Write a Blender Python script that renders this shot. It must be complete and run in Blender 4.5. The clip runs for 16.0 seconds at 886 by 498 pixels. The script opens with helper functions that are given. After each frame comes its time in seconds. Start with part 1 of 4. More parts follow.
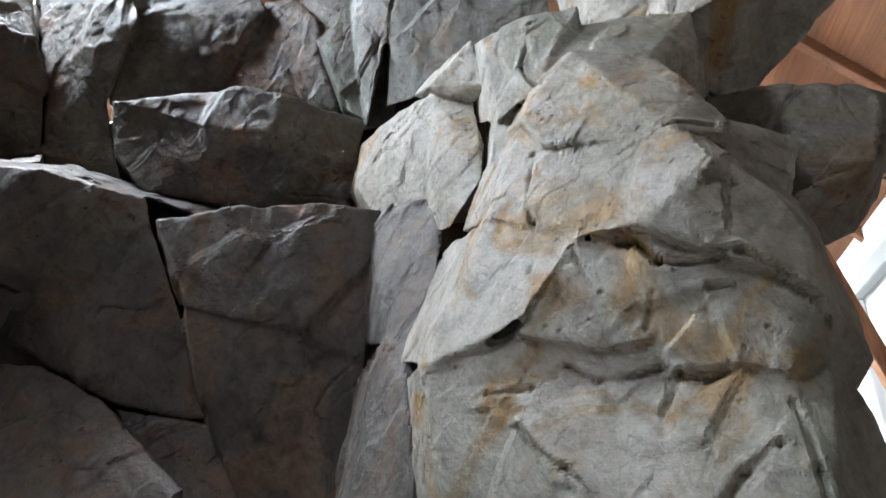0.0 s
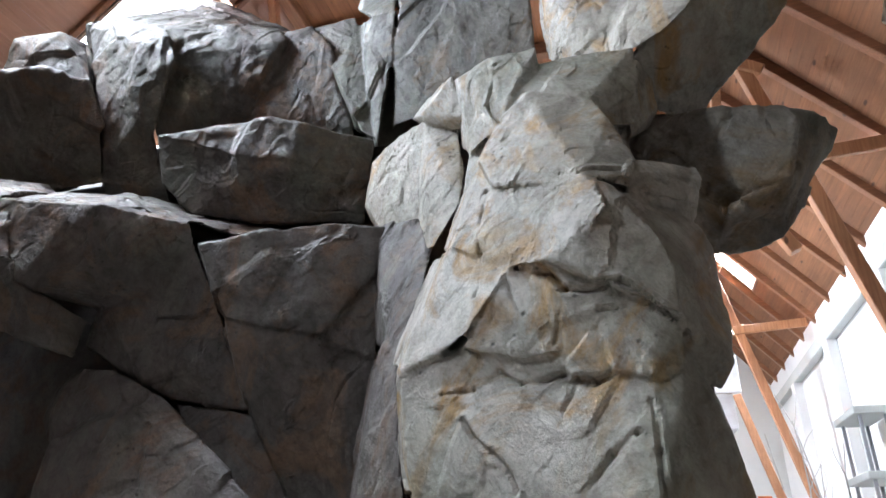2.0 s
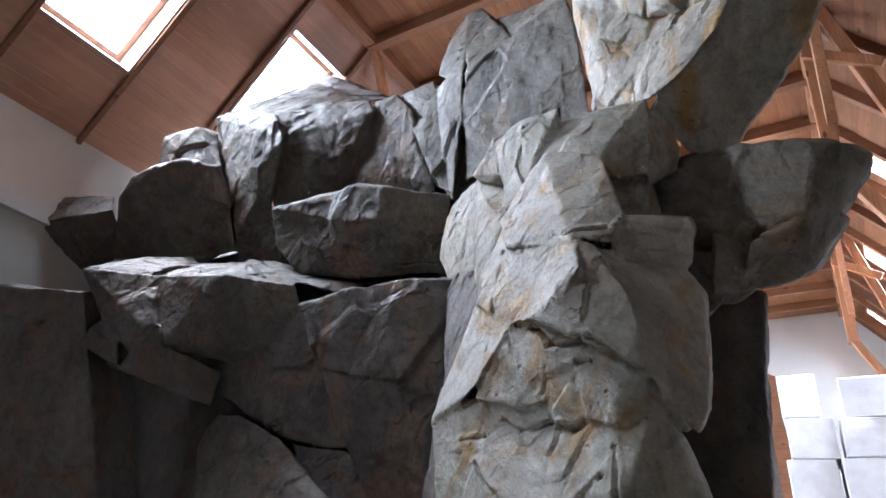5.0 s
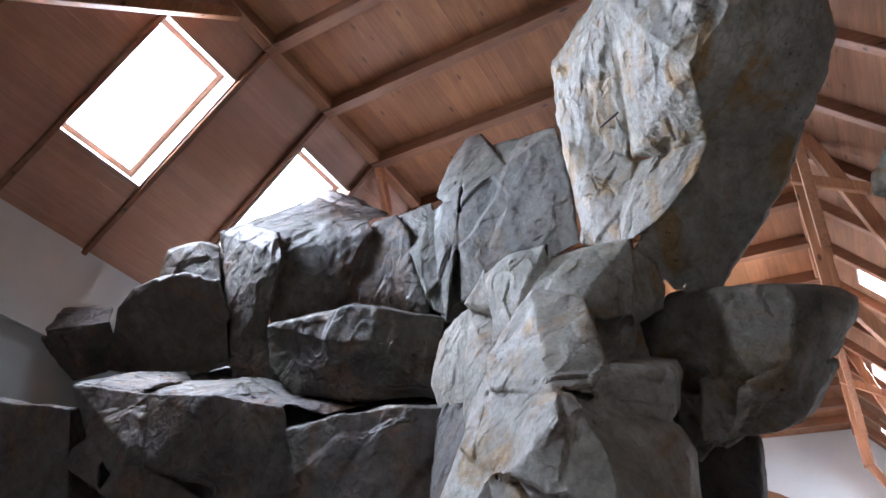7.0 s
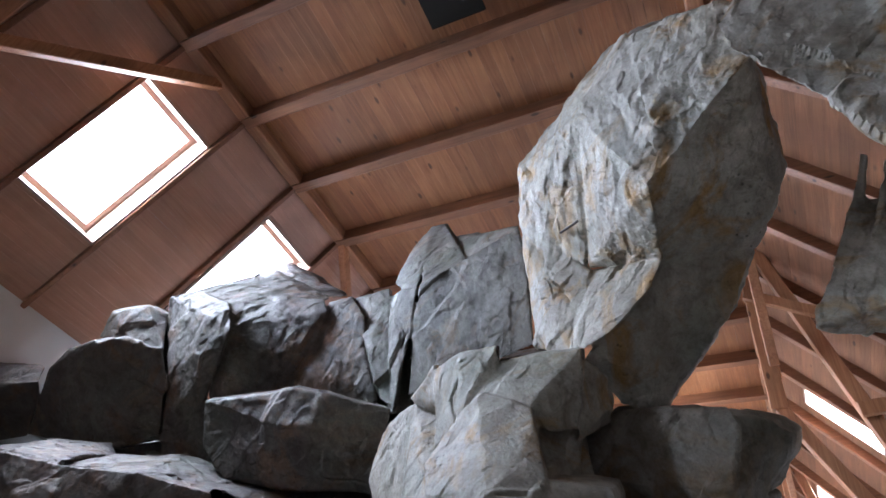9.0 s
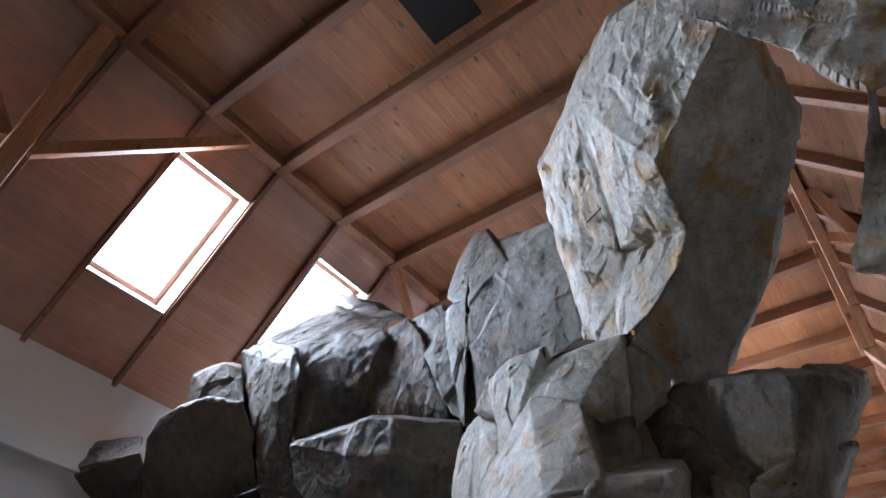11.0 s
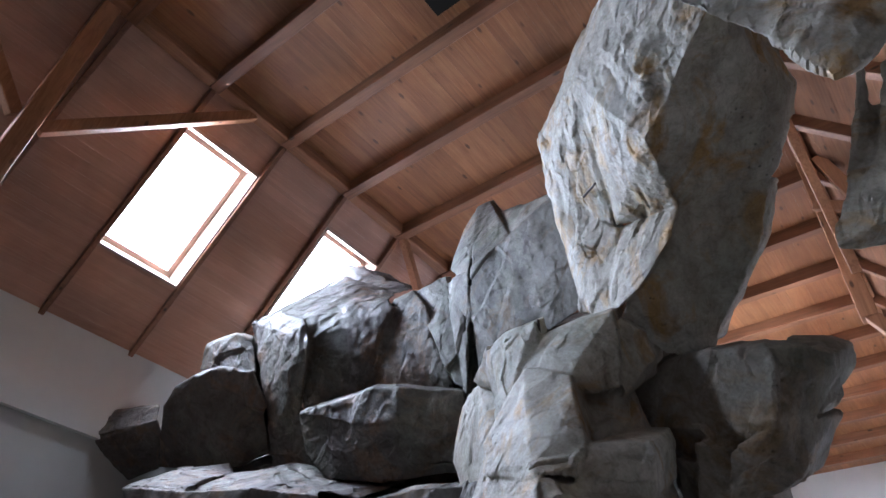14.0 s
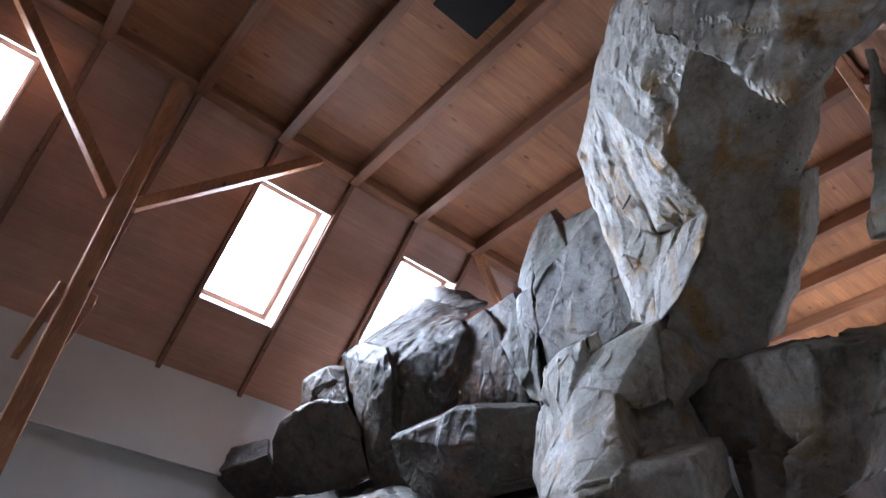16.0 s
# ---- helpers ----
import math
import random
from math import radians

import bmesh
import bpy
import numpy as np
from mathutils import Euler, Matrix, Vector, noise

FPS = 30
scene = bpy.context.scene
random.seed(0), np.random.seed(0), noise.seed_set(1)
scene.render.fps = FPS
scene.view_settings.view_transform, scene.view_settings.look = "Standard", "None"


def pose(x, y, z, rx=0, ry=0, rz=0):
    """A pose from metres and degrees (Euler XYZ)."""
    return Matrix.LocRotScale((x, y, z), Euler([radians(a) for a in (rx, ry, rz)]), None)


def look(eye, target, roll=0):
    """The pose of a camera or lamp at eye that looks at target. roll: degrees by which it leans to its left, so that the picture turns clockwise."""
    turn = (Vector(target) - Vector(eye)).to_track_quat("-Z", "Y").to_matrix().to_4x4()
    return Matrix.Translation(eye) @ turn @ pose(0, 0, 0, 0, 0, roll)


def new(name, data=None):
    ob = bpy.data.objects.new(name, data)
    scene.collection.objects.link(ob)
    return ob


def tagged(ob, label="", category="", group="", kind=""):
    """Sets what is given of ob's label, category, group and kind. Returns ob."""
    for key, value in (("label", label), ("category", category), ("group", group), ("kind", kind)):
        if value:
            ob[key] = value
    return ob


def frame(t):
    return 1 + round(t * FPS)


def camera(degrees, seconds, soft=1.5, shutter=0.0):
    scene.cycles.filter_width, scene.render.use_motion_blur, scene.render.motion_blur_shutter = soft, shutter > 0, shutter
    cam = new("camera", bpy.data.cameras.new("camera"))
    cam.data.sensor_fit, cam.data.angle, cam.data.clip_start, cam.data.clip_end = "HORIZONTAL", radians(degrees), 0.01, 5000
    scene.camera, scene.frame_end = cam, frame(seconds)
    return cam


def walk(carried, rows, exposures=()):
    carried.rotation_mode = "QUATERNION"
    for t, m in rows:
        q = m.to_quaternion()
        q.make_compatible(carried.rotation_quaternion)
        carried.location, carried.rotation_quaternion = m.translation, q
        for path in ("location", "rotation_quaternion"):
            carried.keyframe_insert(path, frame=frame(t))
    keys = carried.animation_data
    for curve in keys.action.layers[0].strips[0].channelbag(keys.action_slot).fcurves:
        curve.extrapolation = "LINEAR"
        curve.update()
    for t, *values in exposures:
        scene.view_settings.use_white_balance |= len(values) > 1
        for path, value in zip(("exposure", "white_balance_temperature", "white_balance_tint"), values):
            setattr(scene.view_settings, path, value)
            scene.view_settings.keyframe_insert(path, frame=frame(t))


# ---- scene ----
cam = camera(68.5, 16.0)
PATH = [
    (0, (0.099, 0.185, 1.556), (-0.268, 1.913, 2.492), 2.2),
    (0.5, (0.233, 0.135, 1.535), (-0.276, 1.863, 2.405), 3.0),
    (1, (0.3, 0.008, 1.528), (-0.195, 1.736, 2.406), 1.6),
    (1.5, (0.393, -0.152, 1.521), (-0.121, 1.579, 2.382), 2.7),
    (2, (0.498, -0.204, 1.529), (-0.039, 1.52, 2.389), 1.7),
    (2.5, (0.662, -0.22, 1.518), (-0.05, 1.444, 2.368), 2.0),
    (3, (0.766, -0.253, 1.51), (-0.041, 1.373, 2.349), 1.6),
    (3.5, (0.838, -0.333, 1.512), (0.0, 1.274, 2.358), 2.7),
    (6, (1.198, -0.305, 1.622), (0.219, 1.114, 2.637), 4.5),
    (6.5, (1.205, -0.353, 1.669), (0.282, 1.032, 2.778), 4.4),
    (7, (1.21, -0.359, 1.682), (0.308, 0.992, 2.849), 5.4),
    (7.5, (1.219, -0.361, 1.704), (0.345, 0.96, 2.925), 6.4),
    (8, (1.227, -0.364, 1.721), (0.393, 0.931, 2.998), 8.2),
    (8.5, (1.234, -0.357, 1.736), (0.452, 0.918, 3.064), 9.1),
    (9, (1.247, -0.357, 1.756), (0.502, 0.898, 3.124), 8.7),
    (11.5, (1.496, -0.361, 1.773), (0.552, 0.769, 3.126), 2.0),
    (12, (1.503, -0.373, 1.767), (0.534, 0.748, 3.111), 2.8),
    (12.5, (1.51, -0.375, 1.757), (0.518, 0.747, 3.082), 2.7),
    (13, (1.54, -0.37, 1.753), (0.55, 0.775, 3.06), 3.1),
    (13.5, (1.573, -0.369, 1.747), (0.604, 0.819, 3.032), 2.1),
    (14, (1.584, -0.388, 1.751), (0.605, 0.795, 3.033), 2.7),
    (14.5, (1.621, -0.42, 1.757), (0.62, 0.751, 3.033), 2.8),
    (15, (1.734, -0.45, 1.764), (0.72, 0.709, 3.041), 3.3),
    (15.5, (1.837, -0.453, 1.78), (0.809, 0.689, 3.06), 2.0),
    (16, (1.96, -0.372, 1.778), (0.772, 0.605, 3.056), 2.3),
]
walk(cam, [(t, look(eye, target, roll)) for t, eye, target, roll in PATH], [(0.0, 0.68, 6400, 15), (3.5, 0.74, 6200, 18), (7.0, 0.38, 5950, 20), (12.0, 0.3, 5850, 19), (16.0, 0.34, 5750, 20)])

# ---- light ----
world = bpy.data.worlds.new("sky")
scene.world = world
world.use_nodes = True
wn = world.node_tree
sky = wn.nodes.new("ShaderNodeTexSky")
sky.sky_type = "NISHITA"
sky.sun_disc = False
sky.sun_elevation = radians(48)
sky.sun_rotation = radians(250)
wn.nodes["Background"].inputs["Strength"].default_value = 0.15
wn.links.new(sky.outputs["Color"], wn.nodes["Background"].inputs["Color"])
sun = new("sun", bpy.data.lights.new("sun", "SUN"))
sun.data.energy, sun.data.angle, sun.data.color = 0.8, radians(12), (1.0, 0.96, 0.9)
sun.matrix_world = look((0, 0, 20), (6.0, 4.0, 2.0))
SKY_POWER = 220.0


def window_light(name, m, sx, sy, power, color=(0.8, 0.92, 1.0)):
    """Daylight that enters through an opening."""
    la = bpy.data.lights.new(name, "AREA")
    la.spread = radians(165)
    la.shape, la.size, la.size_y, la.energy, la.color = "RECTANGLE", sx, sy, power, color
    ob = new(name, la)
    ob.matrix_world = m
    return ob


# ---- materials ----
def nodes_of(name):
    mat = bpy.data.materials.new(name)
    mat.use_nodes = True
    nt = mat.node_tree
    return mat, nt, nt.nodes["Principled BSDF"]


def add_node(nt, kind, **values):
    nd = nt.nodes.new(kind)
    for key, v in values.items():
        nd.inputs[key.replace("_", " ")].default_value = v
    return nd


def ramp(nt, fac, stops):
    nd = nt.nodes.new("ShaderNodeValToRGB")
    el = nd.color_ramp.elements
    while len(el) < len(stops):
        el.new(0.5)
    for e, (pos, col) in zip(el, stops):
        e.position, e.color = pos, (*col, 1.0) if len(col) == 3 else col
    nt.links.new(fac, nd.inputs["Fac"])
    return nd.outputs["Color"]


def mix(nt, fac, a, b, blend="MIX"):
    nd = nt.nodes.new("ShaderNodeMix")
    nd.data_type, nd.blend_type = "RGBA", blend
    for sock, v in ((nd.inputs[0], fac), (nd.inputs[6], a), (nd.inputs[7], b)):
        if hasattr(v, "is_linked"):
            nt.links.new(v, sock)
        else:
            sock.default_value = v if isinstance(v, float) else (*v, 1.0)
    return nd.outputs[2]


def noise_tex(nt, scale, detail=5.0, rough=0.6, distortion=0.0, vec=None):
    nd = add_node(nt, "ShaderNodeTexNoise", Scale=scale, Detail=detail, Roughness=rough, Distortion=distortion)
    if vec is not None:
        nt.links.new(vec, nd.inputs["Vector"])
    return nd.outputs["Fac"]


def scaled(nt, sx, sy, sz, lean=0.0):
    tc = nt.nodes.new("ShaderNodeTexCoord")
    mp = nt.nodes.new("ShaderNodeMapping")
    mp.inputs["Scale"].default_value = (sx, sy, sz)
    mp.vector_type = "TEXTURE" if lean else "POINT"
    if lean:
        mp.inputs["Scale"].default_value = (1 / sx, 1 / sy, 1 / sz)
        mp.inputs["Rotation"].default_value = (0.0, radians(lean), 0.0)
    nt.links.new(tc.outputs["Object"], mp.inputs["Vector"])
    return mp.outputs["Vector"]


def bumped(nt, bsdf, layers):
    """layers: (height socket, strength, distance)."""
    last = None
    for h, strength, dist in layers:
        b = add_node(nt, "ShaderNodeBump", Strength=strength, Distance=dist)
        nt.links.new(h, b.inputs["Height"])
        if last is not None:
            nt.links.new(last, b.inputs["Normal"])
        last = b.outputs["Normal"]
    nt.links.new(last, bsdf.inputs["Normal"])


def rock_paint(name, pale, mid, stain, moss, stain_at, rough, relief=1.0):
    mat, nt, bsdf = nodes_of(name)
    at = scaled(nt, 1, 1, 1)
    tall = scaled(nt, 1, 1, 0.45)
    slant = scaled(nt, 1, 1, 0.5, -38)
    big = noise_tex(nt, 1.6, 6, 0.62, 0.6, tall)
    col = ramp(nt, big, [(0.4, mid), (0.6, pale)])
    blot = noise_tex(nt, 2.3, 5, 0.65, 1.2, at)
    col = mix(nt, ramp(nt, blot, [(stain_at, (0, 0, 0)), (stain_at + 0.13, (1, 1, 1))]), col, stain)
    green = noise_tex(nt, 1.1, 4, 0.6, 0.8, tall)
    col = mix(nt, ramp(nt, green, [(0.5, (0, 0, 0)), (0.68, (0.8, 0.8, 0.8))]), col, moss)
    patch = noise_tex(nt, 7.0, 6, 0.7, 0.9, at)
    col = mix(nt, 0.8, col, ramp(nt, patch, [(0.32, (0.62, 0.6, 0.57)), (0.5, (1, 1, 1)), (0.68, (1.22, 1.22, 1.24))]), "MULTIPLY")
    mottle = noise_tex(nt, 21, 7, 0.78, 0.4, slant)
    col = mix(nt, 0.85, col, ramp(nt, mottle, [(0.34, (0.66, 0.64, 0.6)), (0.5, (0.98, 0.98, 0.98)), (0.66, (1.14, 1.14, 1.14))]), "MULTIPLY")
    speck = noise_tex(nt, 70, 4, 0.75, 0.0, at)
    col = mix(nt, 0.38, col, ramp(nt, speck, [(0.3, (0.6, 0.58, 0.55)), (0.5, (1, 1, 1)), (0.72, (1.2, 1.18, 1.15))]), "MULTIPLY")
    pit = nt.nodes.new("ShaderNodeTexVoronoi")
    pit.inputs["Scale"].default_value = 21
    nt.links.new(at, pit.inputs["Vector"])
    hole = ramp(nt, pit.outputs["Distance"], [(0.06, (0, 0, 0)), (0.2, (1, 1, 1))])
    pick = ramp(nt, noise_tex(nt, 3.0, 4, 0.65, 0, at), [(0.54, (0, 0, 0)), (0.6, (1, 1, 1))])
    col = mix(nt, pick, col, mix(nt, 1.0, col, mix(nt, 0.6, (1.0, 1.0, 1.0), hole), "MULTIPLY"))
    nt.links.new(col, bsdf.inputs["Base Color"])
    rg = ramp(nt, noise_tex(nt, 9, 4, 0.6, 0, at), [(0.3, (rough - 0.1,) * 3), (0.7, (rough + 0.18,) * 3)])
    nt.links.new(rg, bsdf.inputs["Roughness"])
    rid = nt.nodes.new("ShaderNodeTexNoise")
    rid.noise_type = "RIDGED_MULTIFRACTAL"
    for key, v in (("Scale", 5.0), ("Detail", 7.0), ("Roughness", 0.55), ("Lacunarity", 2.1), ("Distortion", 0.5)):
        rid.inputs[key].default_value = v
    nt.links.new(tall, rid.inputs["Vector"])
    bumped(nt, bsdf, [(rid.outputs["Fac"], 0.22 * relief, 0.02), (noise_tex(nt, 13, 9, 0.7, 0.3, slant), 0.5 * relief, 0.02), (mottle, 0.7, 0.012), (noise_tex(nt, 60, 6, 0.7, 0, at), 0.5, 0.006),
                      (mix(nt, pick, (1.0, 1.0, 1.0), hole), 0.7, 0.006)])
    return mat


def wood(name, light, dark, along, rough=0.5, knots=True, spread=1.0):
    """along: the axis of the grain, 0 to 2."""
    mat, nt, bsdf = nodes_of(name)
    sc = [14.0, 14.0, 14.0]
    sc[along] = 0.7
    grain = noise_tex(nt, 1.6, 6, 0.6, 1.4, scaled(nt, *sc))
    col = ramp(nt, grain, [(0.3, dark), (0.68, light)])
    geo = nt.nodes.new("ShaderNodeNewGeometry")
    tone = ramp(nt, geo.outputs["Random Per Island"], [(0.0, (1 - 0.38 * spread,) * 3), (0.5, (0.97, 0.97, 0.97)), (1.0, (1 + 0.28 * spread,) * 3)])
    col = mix(nt, 1.0, col, tone, "MULTIPLY")
    stain = ramp(nt, noise_tex(nt, 0.9, 4, 0.6, 0.5, scaled(nt, 1, 1, 1)), [(0.35, (0.75, 0.72, 0.7)), (0.65, (1.05, 1.05, 1.05))])
    col = mix(nt, 1.0, col, stain, "MULTIPLY")
    if knots:
        vor = nt.nodes.new("ShaderNodeTexVoronoi")
        vor.inputs["Scale"].default_value = 1.0
        ks = [5.5, 5.5, 5.5]
        ks[along] = 2.2
        nt.links.new(scaled(nt, *ks), vor.inputs["Vector"])
        col = mix(nt, ramp(nt, vor.outputs["Distance"], [(0.07, (1, 1, 1)), (0.13, (0, 0, 0))]), col, tuple(c * 0.4 for c in dark))
    nt.links.new(col, bsdf.inputs["Base Color"])
    bsdf.inputs["Roughness"].default_value = rough
    bumped(nt, bsdf, [(grain, 0.25, 0.004)])
    return mat


def plaster(name, colour, dirt, rough=0.85):
    mat, nt, bsdf = nodes_of(name)
    at = scaled(nt, 1, 1, 1)
    col = ramp(nt, noise_tex(nt, 0.8, 5, 0.6, 0.4, at), [(0.3, dirt), (0.6, colour)])
    nt.links.new(col, bsdf.inputs["Base Color"])
    bsdf.inputs["Roughness"].default_value = rough
    bumped(nt, bsdf, [(noise_tex(nt, 60, 4, 0.6, 0, at), 0.2, 0.003)])
    return mat


def plain(name, colour, rough=0.5, metal=0.0):
    mat, nt, bsdf = nodes_of(name)
    at = scaled(nt, 1, 1, 1)
    col = ramp(nt, noise_tex(nt, 6, 4, 0.6, 0, at), [(0.3, tuple(c * 0.85 for c in colour)), (0.7, colour)])
    nt.links.new(col, bsdf.inputs["Base Color"])
    bsdf.inputs["Roughness"].default_value, bsdf.inputs["Metallic"].default_value = rough, metal
    return mat


PALE = rock_paint("pale_rock", (0.5, 0.475, 0.42), (0.33, 0.295, 0.24), (0.37, 0.225, 0.085), (0.34, 0.35, 0.29), 0.51, 0.55)
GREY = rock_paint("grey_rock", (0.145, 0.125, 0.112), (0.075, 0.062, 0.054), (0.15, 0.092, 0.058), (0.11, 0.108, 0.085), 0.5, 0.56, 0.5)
# spire paint, darkened so its colour carries the shade on the front face
SPIRE_SHADE = rock_paint("shaded_spire_rock", (0.165, 0.15, 0.127), (0.078, 0.07, 0.059), (0.13, 0.086, 0.045), (0.1, 0.11, 0.08), 0.54, 0.52, 1.0)
OCHRE = rock_paint("ochre_beak_rock", (0.33, 0.295, 0.25), (0.17, 0.15, 0.12), (0.25, 0.165, 0.085), (0.2, 0.205, 0.16), 0.52, 0.55)
BOARD_Y = wood("board_wood", (0.38, 0.16, 0.064), (0.25, 0.094, 0.034), 1, 0.5, True, 0.45)
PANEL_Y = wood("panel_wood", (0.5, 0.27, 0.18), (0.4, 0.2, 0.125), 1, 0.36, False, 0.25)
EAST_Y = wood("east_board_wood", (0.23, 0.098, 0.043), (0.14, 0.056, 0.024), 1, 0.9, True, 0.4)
BEAM_X = wood("beam_wood", (0.22, 0.095, 0.045), (0.13, 0.053, 0.024), 0)
BEAM_Y = wood("purlin_wood", (0.34, 0.16, 0.08), (0.2, 0.085, 0.04), 1)
BEAM_Z = wood("post_wood", (0.42, 0.2, 0.1), (0.26, 0.11, 0.05), 2)
WHITE = plaster("white_plaster", (0.78, 0.78, 0.77), (0.68, 0.68, 0.67))
GREYWALL = plaster("grey_plaster", (0.5, 0.52, 0.505), (0.43, 0.45, 0.435))
DULLWHITE = plaster("dull_white_plaster", (0.62, 0.62, 0.6), (0.54, 0.54, 0.52))
CONCRETE = plaster("concrete_floor", (0.4, 0.37, 0.34), (0.31, 0.285, 0.26))
BOUNCE_CUT = plaster("bounce_cut_plaster", (0.17, 0.15, 0.135), (0.13, 0.115, 0.1))
TWIG = plain("bleached_wood", (0.42, 0.40, 0.37), 0.8)
INK = plain("black_ink", (0.02, 0.02, 0.02), 0.7)
PAPER = plain("label_paper", (0.8, 0.8, 0.8), 0.7)
ORANGE = plain("orange_print", (0.7, 0.16, 0.03), 0.6)
FOAM = plain("white_foam", (0.86, 0.86, 0.88), 0.8)
STEEL = plain("grey_steel", (0.35, 0.36, 0.38), 0.45, 0.6)
RUST = plain("rusty_steel", (0.06, 0.04, 0.03), 0.6, 0.5)
DARKHOLE = plain("dark_hatch", (0.010, 0.007, 0.005), 1.0)
PINE = wood("lining_wood", (0.34, 0.24, 0.19), (0.27, 0.18, 0.14), 0, 0.45, False)
GLASS, gnt, gb = nodes_of("window_glass")
gb.inputs["Transmission Weight"].default_value = 1.0
gb.inputs["Roughness"].default_value = 0.0
gb.inputs["IOR"].default_value = 1.05


# ---- building blocks ----
def part(name, bm, material, parent=None, label=""):
    me = bpy.data.meshes.new(name)
    bm.to_mesh(me)
    bm.free()
    me.materials.append(material)
    ob = new(name, me)
    if parent is not None:
        ob.parent = parent
    if label:
        ob["label"] = label
    return ob


def box(bm, lo, hi, bevel=0.0):
    """An upright box between two corners."""
    made = bmesh.ops.create_cube(bm, size=1.0)["verts"]
    size, mid = Vector(hi) - Vector(lo), (Vector(hi) + Vector(lo)) / 2
    for v in made:
        v.co = Vector((v.co.x * size.x, v.co.y * size.y, v.co.z * size.z)) + mid
    if bevel:
        edges = {e for v in made for e in v.link_edges}
        bmesh.ops.bevel(bm, geom=list(edges), offset=bevel, segments=1, affect="EDGES")


def bar(bm, a, b, w, h, side=(0, 1, 0), bevel=0.008):
    """A square-edged timber from a to b, w wide along side and h deep."""
    a, b = Vector(a), Vector(b)
    axis = (b - a).normalized()
    s = (Vector(side) - axis * axis.dot(Vector(side))).normalized()
    u = axis.cross(s)
    ends = [[bm.verts.new(p + s * i * w / 2 + u * j * h / 2) for i, j in ((-1, -1), (1, -1), (1, 1), (-1, 1))] for p in (a, b)]
    faces = [bm.faces.new([ends[0][k], ends[0][(k + 1) % 4], ends[1][(k + 1) % 4], ends[1][k]]) for k in range(4)]
    faces += [bm.faces.new(ends[0][::-1]), bm.faces.new(ends[1])]
    bmesh.ops.recalc_face_normals(bm, faces=faces)
    if bevel:
        bmesh.ops.bevel(bm, geom=list({e for f in faces for e in f.edges}), offset=bevel, segments=1, affect="EDGES")


def thing(name, label, category, group="", kind="", at=(0, 0, 0)):
    ob = new(name)
    ob.location = at
    return tagged(ob, label, category, group, kind)


# ---- hall ----
XL, XR, ZE = -5.17, 3.45, 5.37          # eaves
PL, PR, ZC = -3.16, 1.58, 7.66          # purlins and ceiling
Y0, Y1 = -7.0, 16.5
SLOPE_L = (Vector((PL, 0, ZC)) - Vector((XL, 0, ZE)))
SLOPE_R = (Vector((PR, 0, ZC)) - Vector((XR, 0, ZE)))


def solid(name, lo, hi, mat, label, category):
    bm = bmesh.new()
    box(bm, lo, hi)
    return tagged(part(name, bm, mat), label, category, kind="structure")


solid("floor", (XL - 0.3, Y0 - 0.3, -0.2), (XR + 0.3, Y1 + 0.3, 0.0), CONCRETE, "grey concrete floor of a workshop hall", "floor")
solid("wall_west_lower", (XL - 0.36, Y0, 0.0), (XL - 0.06, Y1, 4.40), GREYWALL, "grey painted lower part of a plastered wall", "wall")
solid("wall_west_upper", (XL - 0.3, Y0, 4.40), (XL, Y1, ZE + 0.1), DULLWHITE, "white plastered upper wall under the eaves", "wall")
solid("wall_east", (XR, 6.0, 0.0), (XR + 0.3, Y1, ZE + 0.1), WHITE, "bright white plastered hall wall", "wall")
# unseen stretch with an assumed dark colour, keeps bounce off the pillar's right side
solid("wall_east_near", (XR, Y0, 0.0), (XR + 0.3, 6.0, ZE + 0.1), BOUNCE_CUT, "unseen stretch of the hall wall, brown-grey to cut bounced light", "wall")
# unseen south wall, kept pale to bounce a soft fill onto the rock fronts
solid("wall_south", (XL - 0.3, Y0 - 0.3, 0.0), (XR + 0.3, Y0, ZC + 0.4), DULLWHITE, "unseen end wall of the hall, dull white for soft front fill", "wall")
# north end wall with an arched recess
bm = bmesh.new()
box(bm, (XL - 0.3, Y1, 0.0), (XR + 0.3, Y1 + 0.3, ZC + 0.4))
tagged(part("wall_north", bm, DULLWHITE), "white plastered end wall with a wide arch", "wall", kind="structure")
bm = bmesh.new()
ring = [(1.9 * math.cos(a), 5.0 + 1.6 * math.sin(a)) for a in np.linspace(0, math.pi, 25)] + [(-1.9, 0.0), (1.9, 0.0)]
f = bm.faces.new([bm.verts.new((-1.2 + x, Y1 - 0.01, z)) for x, z in ring])
ext = bmesh.ops.extrude_face_region(bm, geom=[f])["geom"]
bmesh.ops.translate(bm, vec=(0, -0.05, 0), verts=[g for g in ext if isinstance(g, bmesh.types.BMVert)])
bmesh.ops.recalc_face_normals(bm, faces=bm.faces)
tagged(part("arched_panel", bm, BEAM_X), "red-brown arched wooden panel in the end wall", "door", kind="structure")

# skylights: y from, y to, share of the slope from, to
# west 10.2 and 6.9 are unseen, added to brighten the east wall and foam
LIGHTS_L = [(10.2, 11.17, 0.27, 0.73), (6.9, 7.87, 0.27, 0.73), (3.50, 4.47, 0.27, 0.73), (1.37, 2.34, 0.27, 0.73), (-2.03, -1.06, 0.27, 0.73)]
LIGHTS_R = [(8.5, 9.15, 0.36, 0.70), (11.7, 12.35, 0.36, 0.70), (14.6, 15.25, 0.36, 0.70)]


